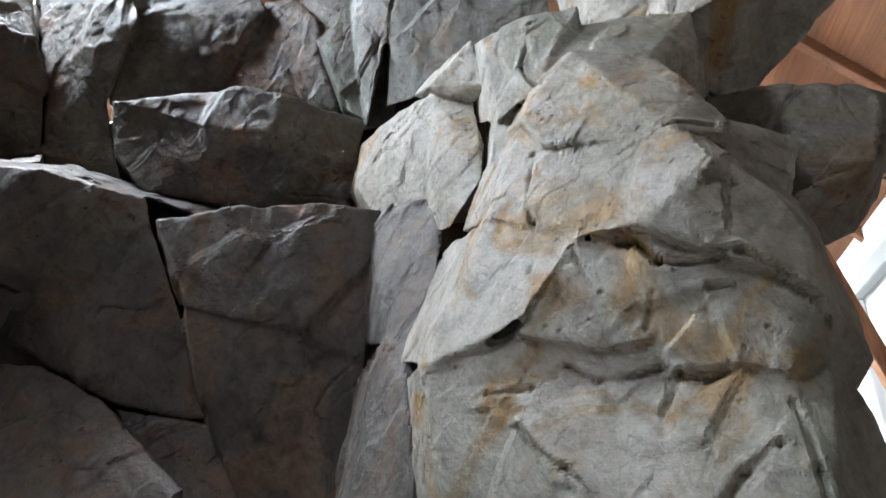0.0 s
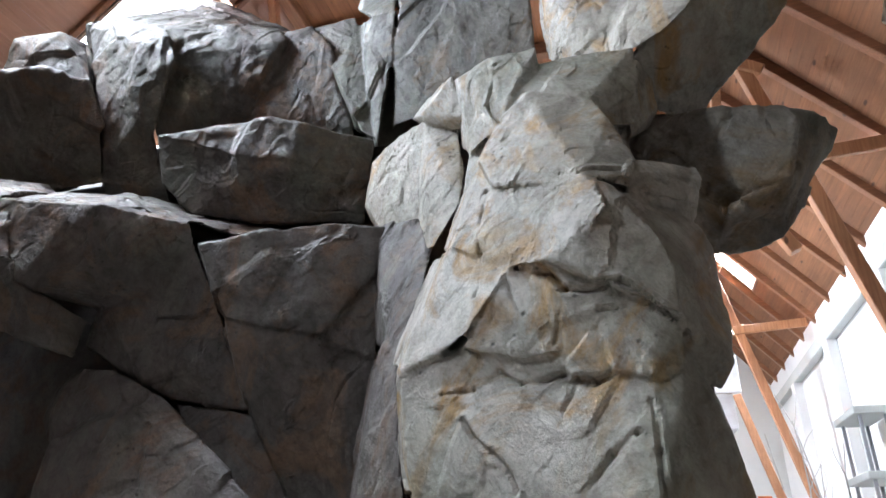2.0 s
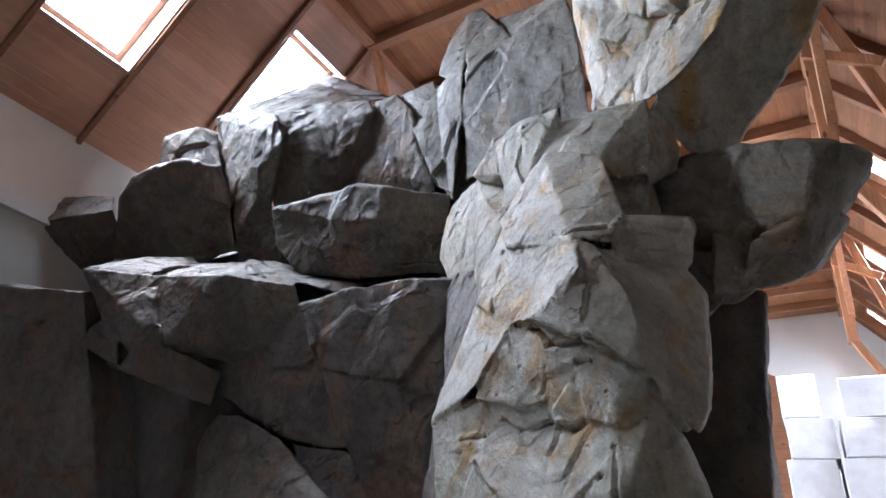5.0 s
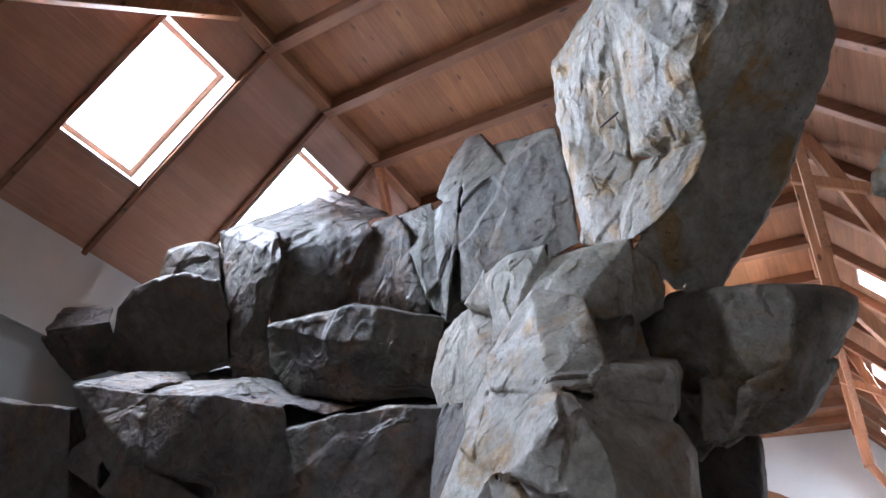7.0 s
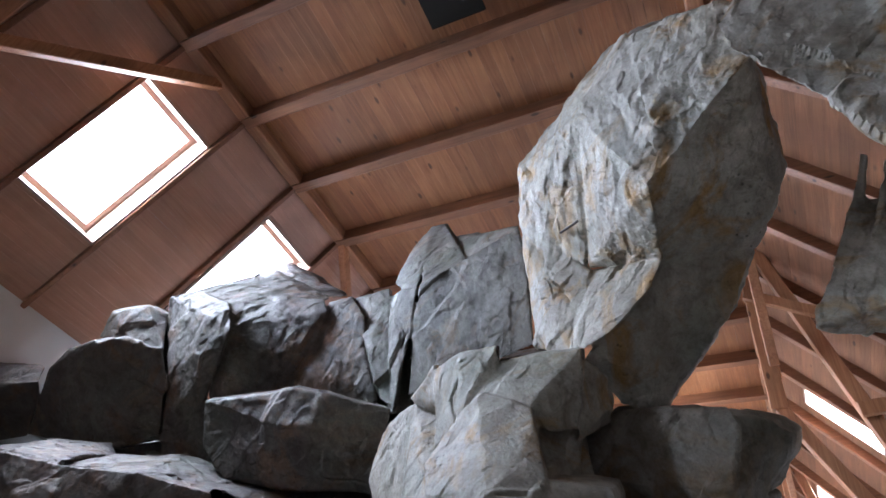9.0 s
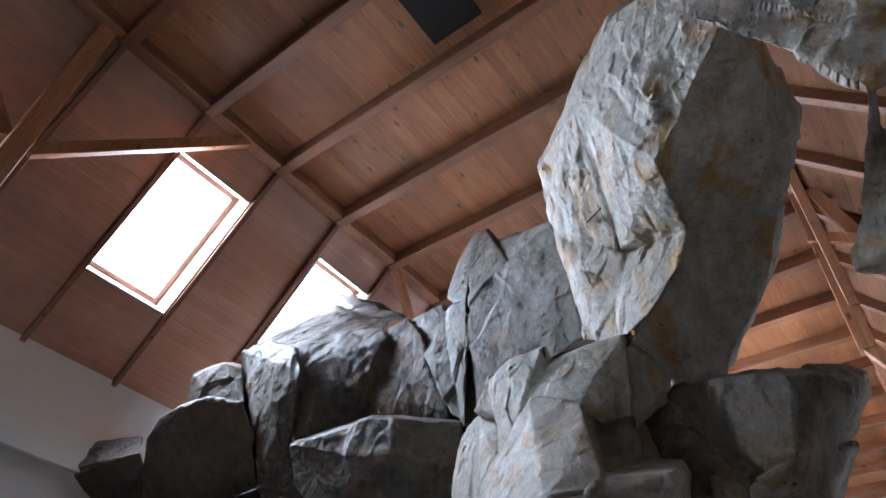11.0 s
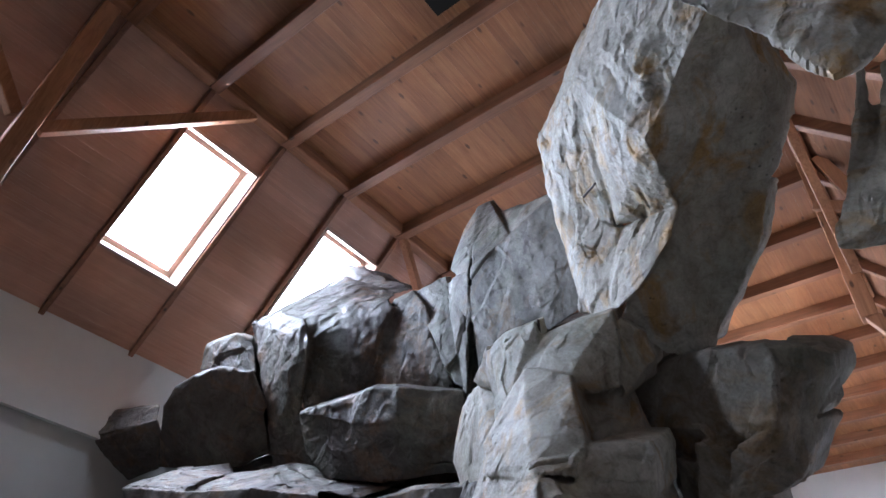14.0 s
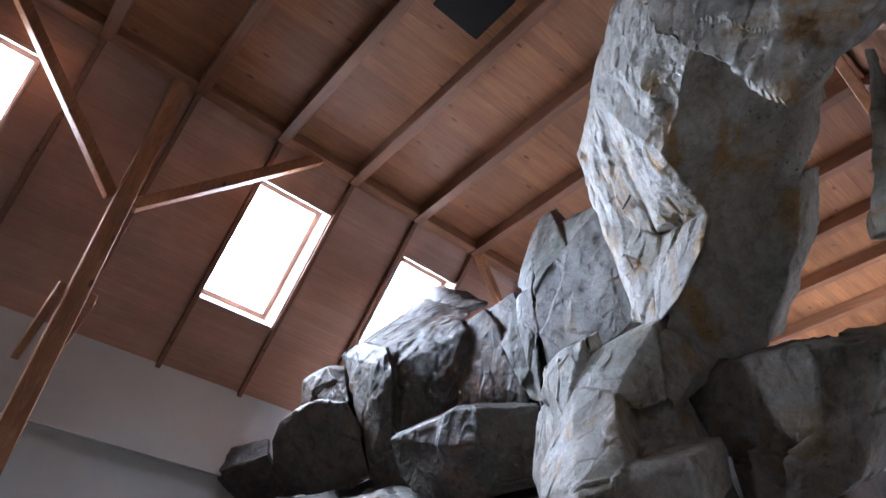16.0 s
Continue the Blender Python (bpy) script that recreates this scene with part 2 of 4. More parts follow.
def slope_boards(name, foot, up, lights, label, mat):
    """Boards along y on a roof slope, cut out round the skylights."""
    bm = bmesh.new()
    run = up.length
    lights = [(a - 0.02, b + 0.02, u0 - 0.02 / run, u1 + 0.02 / run) for a, b, u0, u1 in lights]
    n = int(run / 0.135)
    out = Vector((-up.z, 0, up.x)).normalized()
    if out.z < 0:
        out = -out
    unit = up.normalized()
    marks = [k * run / n for k in range(n + 1)] + [u * run for lt in lights for u in lt[2:]]
    marks = sorted({round(m, 4) for m in marks})
    for k, (s0, s1) in enumerate(zip(marks, marks[1:])):
        s0, s1 = s0 - (0.25 if k == 0 else 0), s1 - 0.0008
        ys = [Y0, Y1]
        for a, b, u0, u1 in lights:
            if s1 > u0 * run + 0.002 and s0 < u1 * run - 0.002:
                ys += [a, b]
        ys = sorted(ys)
        for a, b in zip(ys[::2], ys[1::2]):
            lo, hi = foot + unit * s0, foot + unit * s1
            vs = [bm.verts.new((p.x + out.x * d, y, p.z + out.z * d)) for d in (0.0, 0.2) for p, y in ((lo, a), (hi, a), (hi, b), (lo, b))]
            for q in ((0, 1, 2, 3), (7, 6, 5, 4), (0, 4, 5, 1), (1, 5, 6, 2), (2, 6, 7, 3), (3, 7, 4, 0)):
                bm.faces.new([vs[i] for i in q])
    bmesh.ops.recalc_face_normals(bm, faces=bm.faces)
    return tagged(part(name, bm, mat), label, "ceiling", kind="structure")


UP = 0.03  # rafters stand this far below the boards
foot_l = Vector((XL, 0, ZE)) + Vector((-SLOPE_L.z, 0, SLOPE_L.x)).normalized() * UP
foot_r = Vector((XR, 0, ZE)) + Vector((SLOPE_R.z, 0, -SLOPE_R.x)).normalized() * UP
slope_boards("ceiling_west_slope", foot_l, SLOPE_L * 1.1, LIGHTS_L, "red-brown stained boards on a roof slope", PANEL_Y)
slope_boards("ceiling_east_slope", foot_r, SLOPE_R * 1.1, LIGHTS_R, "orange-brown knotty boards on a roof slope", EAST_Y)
bm = bmesh.new()
x = PL - 0.4
while x < PR + 0.4:
    box(bm, (x, Y0, ZC + 0.04), (x + 0.1335, Y1, ZC + 0.2))
    x += 0.135
tagged(part("ceiling", bm, BOARD_Y), "red-brown knotty pine boards of a flat ceiling", "ceiling", kind="structure")


def rafter(y):
    ob = thing("rafter", "red-brown timber rafter bent under the boarded roof", "beam", "roof rafters")
    for nm, a, b, mat in (("slope_timber", (XL - 0.1, y, ZE - 0.05), (PL, y, ZC - 0.02), BEAM_X), ("ceiling_timber", (PL - 0.05, y, ZC - 0.03), (PR + 0.05, y, ZC - 0.03), BEAM_X),
                          ("slope_timber", (PR, y, ZC - 0.02), (XR + 0.1, y, ZE - 0.05), BEAM_X)):
        bm = bmesh.new()
        east = b[0] > XR
        bar(bm, a, b, 0.13 if nm[0] == "c" else 0.1 if east else 0.06, 0.22 if nm[0] == "c" else 0.2 if east else 0.10)
        part(nm, bm, mat, ob)


for k in range(-9, 15):
    rafter(2.39 + k * 1.02)

for nm, px in (("purlin", PL), ("purlin", PR)):
    bm = bmesh.new()
    bar(bm, (px, Y0, ZC - 0.03), (px, Y1, ZC - 0.03), 0.15, 0.18, (1, 0, 0), 0.012)
    tagged(part(nm, bm, BEAM_Y), "long red-brown purlin under the bend of the roof", "beam", "purlins")


def skylight(y0, y1, u0, u1, foot, up, power):
    run = up.length
    unit = up.normalized()
    out = Vector((-unit.z, 0, unit.x))
    if out.z < 0:
        out = -out
    ob = thing("window", "roof window with pale wooden lining and bright glass", "skylight", "roof windows", "structure")
    a, b = foot + unit * run * u0, foot + unit * run * u1
    deep = 0.45
    m = Matrix((unit, (0, 1, 0), out)).transposed()

    def at(s, y, d):
        return foot + unit * s + Vector((0, y, 0)) + out * d
    s0, s1, w = run * u0, run * u1, 0.03
    for p, q in (((s0 - w, y0 - w), (s0, y1 + w)), ((s1, y0 - w), (s1 + w, y1 + w)), ((s0, y0 - w), (s1, y0)), ((s0, y1), (s1, y1 + w))):
        bm = bmesh.new()
        box(bm, (p[0], p[1], -0.035), (q[0], q[1], deep))
        bm.transform(Matrix.Translation(foot) @ m.to_4x4())
        bmesh.ops.recalc_face_normals(bm, faces=bm.faces)
        part("lining", bm, PINE, ob)
    for p, q in (((s0, y0), (s0 + 0.06, y1)), ((s1 - 0.06, y0), (s1, y1)), ((s0 + 0.06, y0), (s1 - 0.06, y0 + 0.06)), ((s0 + 0.06, y1 - 0.06), (s1 - 0.06, y1))):
        bm = bmesh.new()
        box(bm, (p[0], p[1], deep - 0.12), (q[0], q[1], deep - 0.05))
        bm.transform(Matrix.Translation(foot) @ m.to_4x4())
        bmesh.ops.recalc_face_normals(bm, faces=bm.faces)
        part("sash", bm, PINE, ob)
    bm = bmesh.new()
    box(bm, (s0 + 0.05, y0 + 0.05, deep - 0.09), (s1 - 0.05, y1 - 0.05, deep - 0.08))
    bm.transform(Matrix.Translation(foot) @ m.to_4x4())
    bmesh.ops.recalc_face_normals(bm, faces=bm.faces)
    pane = part("pane", bm, GLASS, ob)
    pane.visible_shadow = False
    mid = at((s0 + s1) / 2, (y0 + y1) / 2, deep - 0.03)
    window_light("skylight_daylight", look(mid, mid - out), (y1 - y0) * 0.98, (s1 - s0) * 0.98, SKY_POWER * power)


# the two added west windows past y = 6 serve only as fill
for y0, y1, u0, u1 in LIGHTS_L:
    skylight(y0, y1, u0, u1, foot_l, SLOPE_L * 1.1, 0.6 if y0 < 0 else 0.95 if y0 < 3 else 1.2 if y0 < 5 else 1.2 if y0 < 8 else 3.4)
for y0, y1, u0, u1 in LIGHTS_R:
    skylight(y0, y1, u0, u1, foot_r, SLOPE_R * 1.1, 4.5 if y0 < 9 else 0.9)


def truss(y):
    """Posts under both purlins with braces, slanting struts and ties."""
    ob = thing("timber_truss", "orange-brown timber frame of posts, braces and slanting struts", "roof truss", "trusses")
    west = [("strut", (PL - 0.1, y, ZC - 0.1), (PL - 1.2, y, 0.0), 0.17, 0.17, (0, 1, 0)),
            ("brace", (PL - 0.42, y - 0.1, 6.05), (PL, y - 1.72, ZC - 0.1), 0.1, 0.12, (1, 0, 0)),
            ("brace", (PL - 0.42, y + 0.1, 6.05), (PL, y + 1.72, ZC - 0.1), 0.1, 0.12, (1, 0, 0)),
            ("tie", (PL - 0.45, y - 0.13, 4.95), (XL + 0.35, y - 0.13, 4.85), 0.07, 0.16, (0, 1, 0)),
            ("tie", (PL - 0.45, y + 0.13, 4.95), (XL + 0.35, y + 0.13, 4.85), 0.07, 0.16, (0, 1, 0))]
    east = [("post", (PR - 0.06, y, 5.4), (PR - 0.02, y, ZC - 0.1), 0.16, 0.16, (0, 1, 0)),
            ("brace", (PR, y - 0.08, 5.9), (PR, y - 1.72, ZC - 0.1), 0.1, 0.12, (1, 0, 0)),
            ("brace", (PR, y + 0.08, 5.9), (PR, y + 1.72, ZC - 0.1), 0.1, 0.12, (1, 0, 0)),
            ("strut", (PR + 0.12, y, ZC - 0.1), (PR + 2.0, y, 0.0), 0.12, 0.14, (0, 1, 0)),
            ("tie", (PR - 0.1, y - 0.1, 6.85), (PR + 0.55, y - 0.1, 6.45), 0.06, 0.13, (0, 1, 0)),
            ("tie", (PR + 0.6, y - 0.1, 5.28), (XR - 0.1, y - 0.1, 5.36), 0.06, 0.15, (0, 1, 0)),
            ("lower_brace", (PR - 0.06, y, 5.45), (PR + 0.5, y, 4.3), 0.12, 0.12, (0, 1, 0))]
    for nm, a, b, w, h, sd in west + (east if y > 3 else []):
        bm = bmesh.new()
        bar(bm, a, b, w, h, sd)
        part(nm, bm, BEAM_Z, ob)


for y in (0.15, 6.2, 11.8):
    truss(y)

# dark hatch in the ceiling
bm = bmesh.new()
box(bm, (-0.76, 1.62, ZC + 0.0), (-0.2, 2.19, ZC + 0.038))
tagged(part("ceiling_hatch", bm, DARKHOLE), "dark square hatch in the boarded ceiling", "hatch", kind="structure")

# plaster columns and a rail along the bright wall
for y in (8.0, 10.75, 13.5):
    bm = bmesh.new()
    box(bm, (XR - 0.16, y - 0.14, 0.0), (XR - 0.002, y + 0.14, 4.72), 0.01)
    tagged(part("wall_column", bm, WHITE), "white plastered column against the hall wall", "column", kind="structure")
bm = bmesh.new()
box(bm, (XR - 0.14, 6.0, 4.722), (XR - 0.002, Y1 - 0.002, 4.92), 0.01)
tagged(part("wall_beam", bm, GREYWALL), "grey beam along the white hall wall", "beam", kind="structure")

# ---- rock ----
ROCK = {}


def block(rock, depth, *front):
    """One angular lump of a rock: its front corners, carried back into the rock by depth."""
    corners = [Vector(p) for p in front]
    if depth:
        mid = sum(corners, Vector()) / len(corners)
        inward = (mid - Vector((0.9, -0.2, 1.65))).normalized() * depth
        corners += [mid + (p - mid) * 0.985 + inward for p in corners]
    ROCK.setdefault(rock, []).append(corners)


# pale column: head, knob, long brow, step, ochre face above the crack, panels below it
block("column", 0.5, (-0.19, 2.16, 3.61), (-0.01, 2.08, 3.62), (0.21, 2.02, 3.59), (0.22, 2.04, 3.5), (0.1, 2.03, 3.4), (0.05, 2.04, 3.23), (-0.12, 2.14, 3.15), (-0.15, 2.17, 3.48))
block("column", 0.5, (0.19, 2.06, 3.52), (0.42, 2.05, 3.52), (0.61, 2.05, 3.51), (0.62, 2.05, 3.36), (0.59, 2.06, 3.12), (0.48, 2.02, 3.1), (0.4, 1.96, 3.19), (0.09, 2.04, 3.35))
block("column", 0.5, (0.05, 2, 3.21), (0.16, 1.98, 3.31), (0.44, 1.9, 3.15), (0.48, 1.83, 3.02), (0.56, 1.73, 2.76), (0.53, 1.66, 2.65), (0.4, 1.6, 2.62), (0.06, 1.8, 2.76), (-0.02, 1.9, 2.95))
block("column", 0.45, (0.54, 1.74, 2.76), (0.66, 1.79, 2.77), (0.76, 1.84, 2.76), (0.77, 1.84, 2.71), (0.75, 1.86, 2.62), (0.69, 1.78, 2.6), (0.46, 1.64, 2.63))
block("column", 0.5, (-0, 1.92, 2.96), (0.42, 1.6, 2.62), (0.46, 1.52, 2.48), (0.36, 1.55, 2.36), (0.24, 1.6, 2.35), (0.12, 1.69, 2.38), (0.02, 1.77, 2.48), (-0.12, 1.88, 2.57), (-0.07, 1.95, 2.86))
block("column", 0.5, (0.42, 1.6, 2.62), (0.48, 1.62, 2.59), (0.59, 1.56, 2.4), (0.63, 1.54, 2.26), (0.63, 1.54, 2.13), (0.58, 1.52, 2.15), (0.38, 1.54, 2.29), (0.26, 1.58, 2.35), (0.36, 1.54, 2.4))
block("column", 0.5, (0.48, 1.64, 2.6), (0.72, 1.86, 2.58), (0.77, 1.88, 2.47), (0.77, 1.8, 2.22), (0.76, 1.74, 2.05), (0.72, 1.78, 1.99), (0.66, 1.66, 2.05), (0.63, 1.55, 2.13), (0.63, 1.56, 2.27))
block("column", 0.45, (0.56, 1.72, 2.66), (0.76, 1.87, 2.7), (0.74, 1.88, 2.59), (0.7, 1.84, 2.53), (0.51, 1.66, 2.59))
block("column", 0.5, (0.02, 1.79, 2.51), (0.12, 1.69, 2.38), (-0.01, 1.71, 2.18), (-0.13, 1.79, 2.13), (-0.28, 1.87, 2.11), (-0.27, 1.91, 2.24), (-0.21, 1.92, 2.4), (-0.14, 1.92, 2.59))
block("column", 0.5, (0.11, 1.7, 2.38), (0.22, 1.66, 2.35), (0.28, 1.64, 2.23), (0.28, 1.64, 2.08), (0.18, 1.68, 2.07), (-0.03, 1.74, 2.14), (0.06, 1.72, 2.28))
block("column", 0.5, (0.25, 1.62, 2.39), (0.36, 1.6, 2.34), (0.45, 1.58, 2.24), (0.42, 1.6, 2.01), (0.32, 1.64, 2), (0.27, 1.66, 2.08))
block("column", 0.5, (0.36, 1.6, 2.34), (0.58, 1.55, 2.19), (0.63, 1.56, 2.15), (0.63, 1.59, 2.02), (0.53, 1.56, 1.97), (0.44, 1.58, 2))
block("column", 0.5, (-0.29, 1.88, 2.12), (-0.05, 1.78, 2.14), (0.16, 1.72, 2.08), (0.13, 1.75, 2.02), (-0.03, 1.8, 2.02), (-0.27, 1.88, 1.96))
block("column", 0.5, (-0.29, 1.89, 2.1), (-0.03, 1.8, 2.07), (0.16, 1.74, 2.06), (0.3, 1.68, 2.03), (0.27, 1.66, 1.87), (0.26, 1.62, 1.67), (0.03, 1.74, 1.68), (-0.22, 1.86, 1.71), (-0.27, 1.89, 1.89))
block("column", 0.5, (0.3, 1.68, 2.03), (0.43, 1.61, 2.02), (0.53, 1.58, 1.99), (0.53, 1.55, 1.78), (0.52, 1.5, 1.66), (0.26, 1.62, 1.67))
block("column", 0.5, (0.53, 1.58, 1.99), (0.64, 1.61, 2.06), (0.68, 1.68, 1.97), (0.72, 1.74, 1.84), (0.76, 1.74, 1.68), (0.64, 1.6, 1.67), (0.52, 1.5, 1.66))
block("column", 0.5, (-0.23, 1.88, 1.72), (0.25, 1.64, 1.67), (0.51, 1.52, 1.66), (0.76, 1.76, 1.69), (-0.4, 1.8, 1.3), (-0.5, 1.75, 0), (0.2, 1.3, 1.1), (0.2, 1.25, 0), (1, 1.5, 1.1), (1.1, 1.45, 0))
block("column", 0.4, (-0.12, 2.25, 3.6), (0.5, 2.35, 3.4), (0.7, 2.15, 2.6), (0.68, 1.98, 2.05), (-0.2, 2.05, 2.1), (0.05, 2.0, 2.6), (0.45, 1.95, 2.2))
block("column", 0.3, (0.03, 1.74, 2.13), (0.41, 1.63, 2.06), (0.4, 1.64, 1.96), (0.02, 1.79, 2.02))
block("column", 0.3, (0.58, 1.57, 2.19), (0.67, 1.65, 2.13), (0.7, 1.71, 1.98), (0.59, 1.6, 1.99))
block("column", 0.3, (0.19, 1.66, 2.42), (0.4, 1.58, 2.34), (0.55, 1.56, 2.21), (0.63, 1.58, 2.15), (0.54, 1.58, 2.13), (0.39, 1.62, 2.24), (0.18, 1.69, 2.3))
block("column", 0.3, (-0.2, 1.86, 2.15), (0.02, 1.77, 2.17), (0.01, 1.8, 2.04), (-0.2, 1.87, 2.07))
block("column", 0.3, (0.35, 1.72, 2.72), (0.54, 1.78, 2.73), (0.57, 1.73, 2.55), (0.39, 1.65, 2.53))
# recess and lower buttress between the column and the wedge
block("shoulder", 0.5, (-0.48, 2.5, 3.65), (-0.73, 2.74, 3.73), (-0.96, 2.96, 3.77), (-0.93, 2.86, 3.39), (-0.83, 2.8, 3.23), (-0.62, 2.68, 2.94), (-0.5, 2.56, 2.91), (-0.46, 2.52, 3.3))
block("shoulder", 0.4, (-0.47, 2.5, 3.64), (-0.27, 2.46, 3.55), (-0.2, 2.36, 3.19), (-0.2, 2.28, 2.99), (-0.33, 2.3, 2.78), (-0.48, 2.5, 2.88), (-0.45, 2.49, 3.28))
block("shoulder", 0.4, (-0.49, 2.46, 3.66), (-0.36, 2.36, 3.67), (-0.25, 2.26, 3.72), (-0.18, 2.3, 3.49), (-0.24, 2.4, 3.49), (-0.43, 2.46, 3.6))
block("buttress", 0.5, (-0.87, 2.86, 3.28), (-0.43, 2.46, 3.02), (-0.58, 2.6, 2.9), (-0.37, 2.4, 2.84), (-0.37, 2.3, 2.52), (-0.44, 2.25, 2.27), (-0.58, 2.42, 2.36), (-0.72, 2.62, 2.77), (-0.71, 2.66, 2.85))
block("buttress", 0.5, (-0.6, 2.42, 2.41), (-0.44, 2.25, 2.27), (-0.42, 2.2, 2.04), (-0.34, 2.1, 1.71), (-0.54, 2.35, 1.73), (-0.58, 2.4, 2.09), (-0.75, 2.4, 0), (-0.2, 2.1, 0))
# hanging wedge
block("wedge", 0.7, (-1.81, 2.55, 3.1), (-1.44, 2.58, 3.15), (-1.25, 2.62, 3.13), (-1.06, 2.62, 3.17), (-0.71, 2.72, 3.16), (-0.77, 2.74, 2.92), (-0.97, 2.7, 2.72), (-1.05, 2.7, 2.56), (-1.38, 2.66, 2.61), (-1.64, 2.66, 2.68))
block("wedge", 0.6, (-0.99, 2.66, 3.03), (-0.71, 2.73, 3.16), (-0.79, 2.78, 2.83), (-0.8, 2.84, 2.45), (-1.06, 2.78, 2.49), (-1.06, 2.72, 2.56))
block("wedge", 0.6, (-1.65, 2.68, 2.68), (-1.39, 2.68, 2.61), (-1.06, 2.72, 2.55), (-1.05, 2.8, 2.46), (-1.1, 3.06, 1.78), (-1.35, 3.1, 1.78), (-1.52, 2.95, 2.16), (-1.59, 2.83, 2.37))
block("wedge", 0.5, (-1.07, 2.74, 2.56), (-0.8, 2.82, 2.61), (-0.87, 3.06, 1.78), (-1.15, 3.08, 1.78), (-1, 3.3, 1), (-0.75, 3.2, 1))
# long ledge: thin split top, hanging tip, front faces
block("ledge", 0.5, (-3.79, 2.16, 3.56), (-3.23, 2.35, 3.49), (-3.15, 2.37, 3.38), (-2.93, 2.42, 2.92), (-3.32, 2.44, 2.91), (-3.64, 2.36, 3.18))
block("ledge", 0.6, (-3.24, 2.36, 3.49), (-2.56, 2.5, 3.43), (-2.05, 2.74, 3.35), (-2.02, 2.8, 3.22), (-2.28, 2.88, 2.96), (-2.72, 2.84, 2.87), (-2.99, 2.46, 2.94))
block("ledge", 0.5, (-2.73, 2.85, 2.87), (-2.28, 2.88, 2.96), (-2.02, 2.8, 3.22), (-1.82, 2.92, 2.74), (-1.64, 3.1, 2.26), (-2.09, 3, 2.32), (-2.49, 2.94, 2.49), (-2.76, 2.88, 2.66))
block("ledge", 0.4, (-3.4, 2.44, 2.8), (-3.32, 2.44, 2.9), (-2.96, 2.44, 2.92), (-2.69, 2.8, 2.79), (-2.71, 2.77, 2.55), (-3.14, 2.54, 2.71))
block("ledge", 0.5, (-3.8, 2.46, 3.24), (-3.15, 2.58, 3), (-2.78, 2.88, 2.82), (-2.84, 2.88, 2.64), (-3.47, 2.58, 2.81))
block("ledge", 0.5, (-4.2, 2.5, 3.46), (-3.8, 2.55, 3.42), (-3.55, 2.64, 2.83), (-3.84, 2.52, 2.93))
block("ledge", 0.3, (-3.73, 2.3, 2.96), (-3.69, 2.31, 3.1), (-3.56, 2.34, 3.18), (-3.44, 2.4, 3), (-3.37, 2.42, 2.8))
block("ledge", 0.25, (-3.82, 2.2, 3.6), (-3.76, 2.62, 3.86), (-3.59, 2.95, 3.98), (-3.4, 2.9, 3.85), (-3.24, 2.38, 3.51))
block("ledge", 0.25, (-3.22, 2.4, 3.47), (-3.24, 2.78, 3.76), (-2.86, 3, 3.82), (-2.13, 2.88, 3.46), (-2.1, 2.74, 3.36), (-2.58, 2.52, 3.43))
block("ledge", 0.3, (-3.38, 3.1, 3.95), (-2.96, 3.2, 3.94), (-2.18, 3.2, 3.65), (-1.74, 3.3, 3.55), (-1.87, 2.95, 3.35), (-2.11, 2.8, 3.41))
block("low_ledge", 0.7, (-4.32, 1.95, 3.41), (-3.9, 2.12, 3.4), (-3.75, 2.2, 3.38), (-4.01, 2.75, 3.54), (-4.06, 2.75, 2.91), (-3.66, 3.1, 1.77), (-4.62, 2.7, 1.73), (-5.15, 1.95, 3.62), (-5.15, 2.4, 2.4), (-5.1, 2.8, 0), (-3.2, 3.2, 0))
block("foot_boulder", 0.6, (-2.82, 2.86, 2.42), (-2.75, 2.88, 2.52), (-2.49, 2.86, 2.5), (-2.31, 2.8, 2.3), (-2.41, 2.78, 2.02), (-2.78, 2.86, 2.08), (-2.89, 2.88, 2.27))
block("foot_boulder", 0.6, (-2.5, 2.87, 2.51), (-2.21, 2.88, 2.39), (-2.02, 2.9, 2.24), (-1.58, 2.86, 1.92), (-1.39, 2.84, 1.76), (-2.32, 2.76, 1.75), (-2.82, 2.86, 1.8), (-2.78, 2.86, 2.08), (-2.32, 2.81, 2.3), (-2.9, 3, 0), (-1.2, 3, 0))
block("foot_boulder", 0.5, (-2.13, 3.02, 2.32), (-1.9, 3.04, 2.24), (-1.63, 3.1, 2.24), (-1.35, 3.12, 1.78), (-1.54, 3.05, 1.78), (-1.97, 3, 2.08))
# upper grey tiers
block("slab", 0.7, (-2.54, 2.8, 4.14), (-2.12, 2.84, 4.18), (-1.68, 2.8, 4.12), (-1.44, 2.82, 4.06), (-1.05, 3.1, 4.03), (-1.04, 3.1, 3.75), (-1.49, 2.86, 3.81), (-1.87, 2.84, 3.88), (-2.2, 2.84, 4.01))
block("slab", 0.7, (-2.56, 2.82, 4.15), (-2.2, 2.84, 4.01), (-1.88, 2.85, 3.89), (-1.49, 2.87, 3.81), (-1.04, 3.1, 3.75), (-1.1, 3.22, 3.47), (-1.72, 3.12, 3.51), (-2.31, 3.06, 3.61), (-2.58, 2.98, 3.86))
block("boulder", 0.9, (-3.55, 2.8, 5.41), (-3.25, 2.86, 5.46), (-2.7, 2.78, 5.13), (-2.5, 2.74, 4.8), (-2.83, 2.98, 4.5), (-2.92, 3.12, 4.26), (-3.29, 3.12, 4.22), (-3.3, 2.94, 4.59))
block("boulder", 0.9, (-2.89, 2.8, 5.21), (-2.46, 2.98, 5.33), (-1.89, 3.05, 5.18), (-1.79, 3.04, 5.02), (-2, 3.1, 4.6), (-2.15, 3.18, 4.41), (-2.82, 3.08, 4.37), (-2.72, 2.8, 4.91))
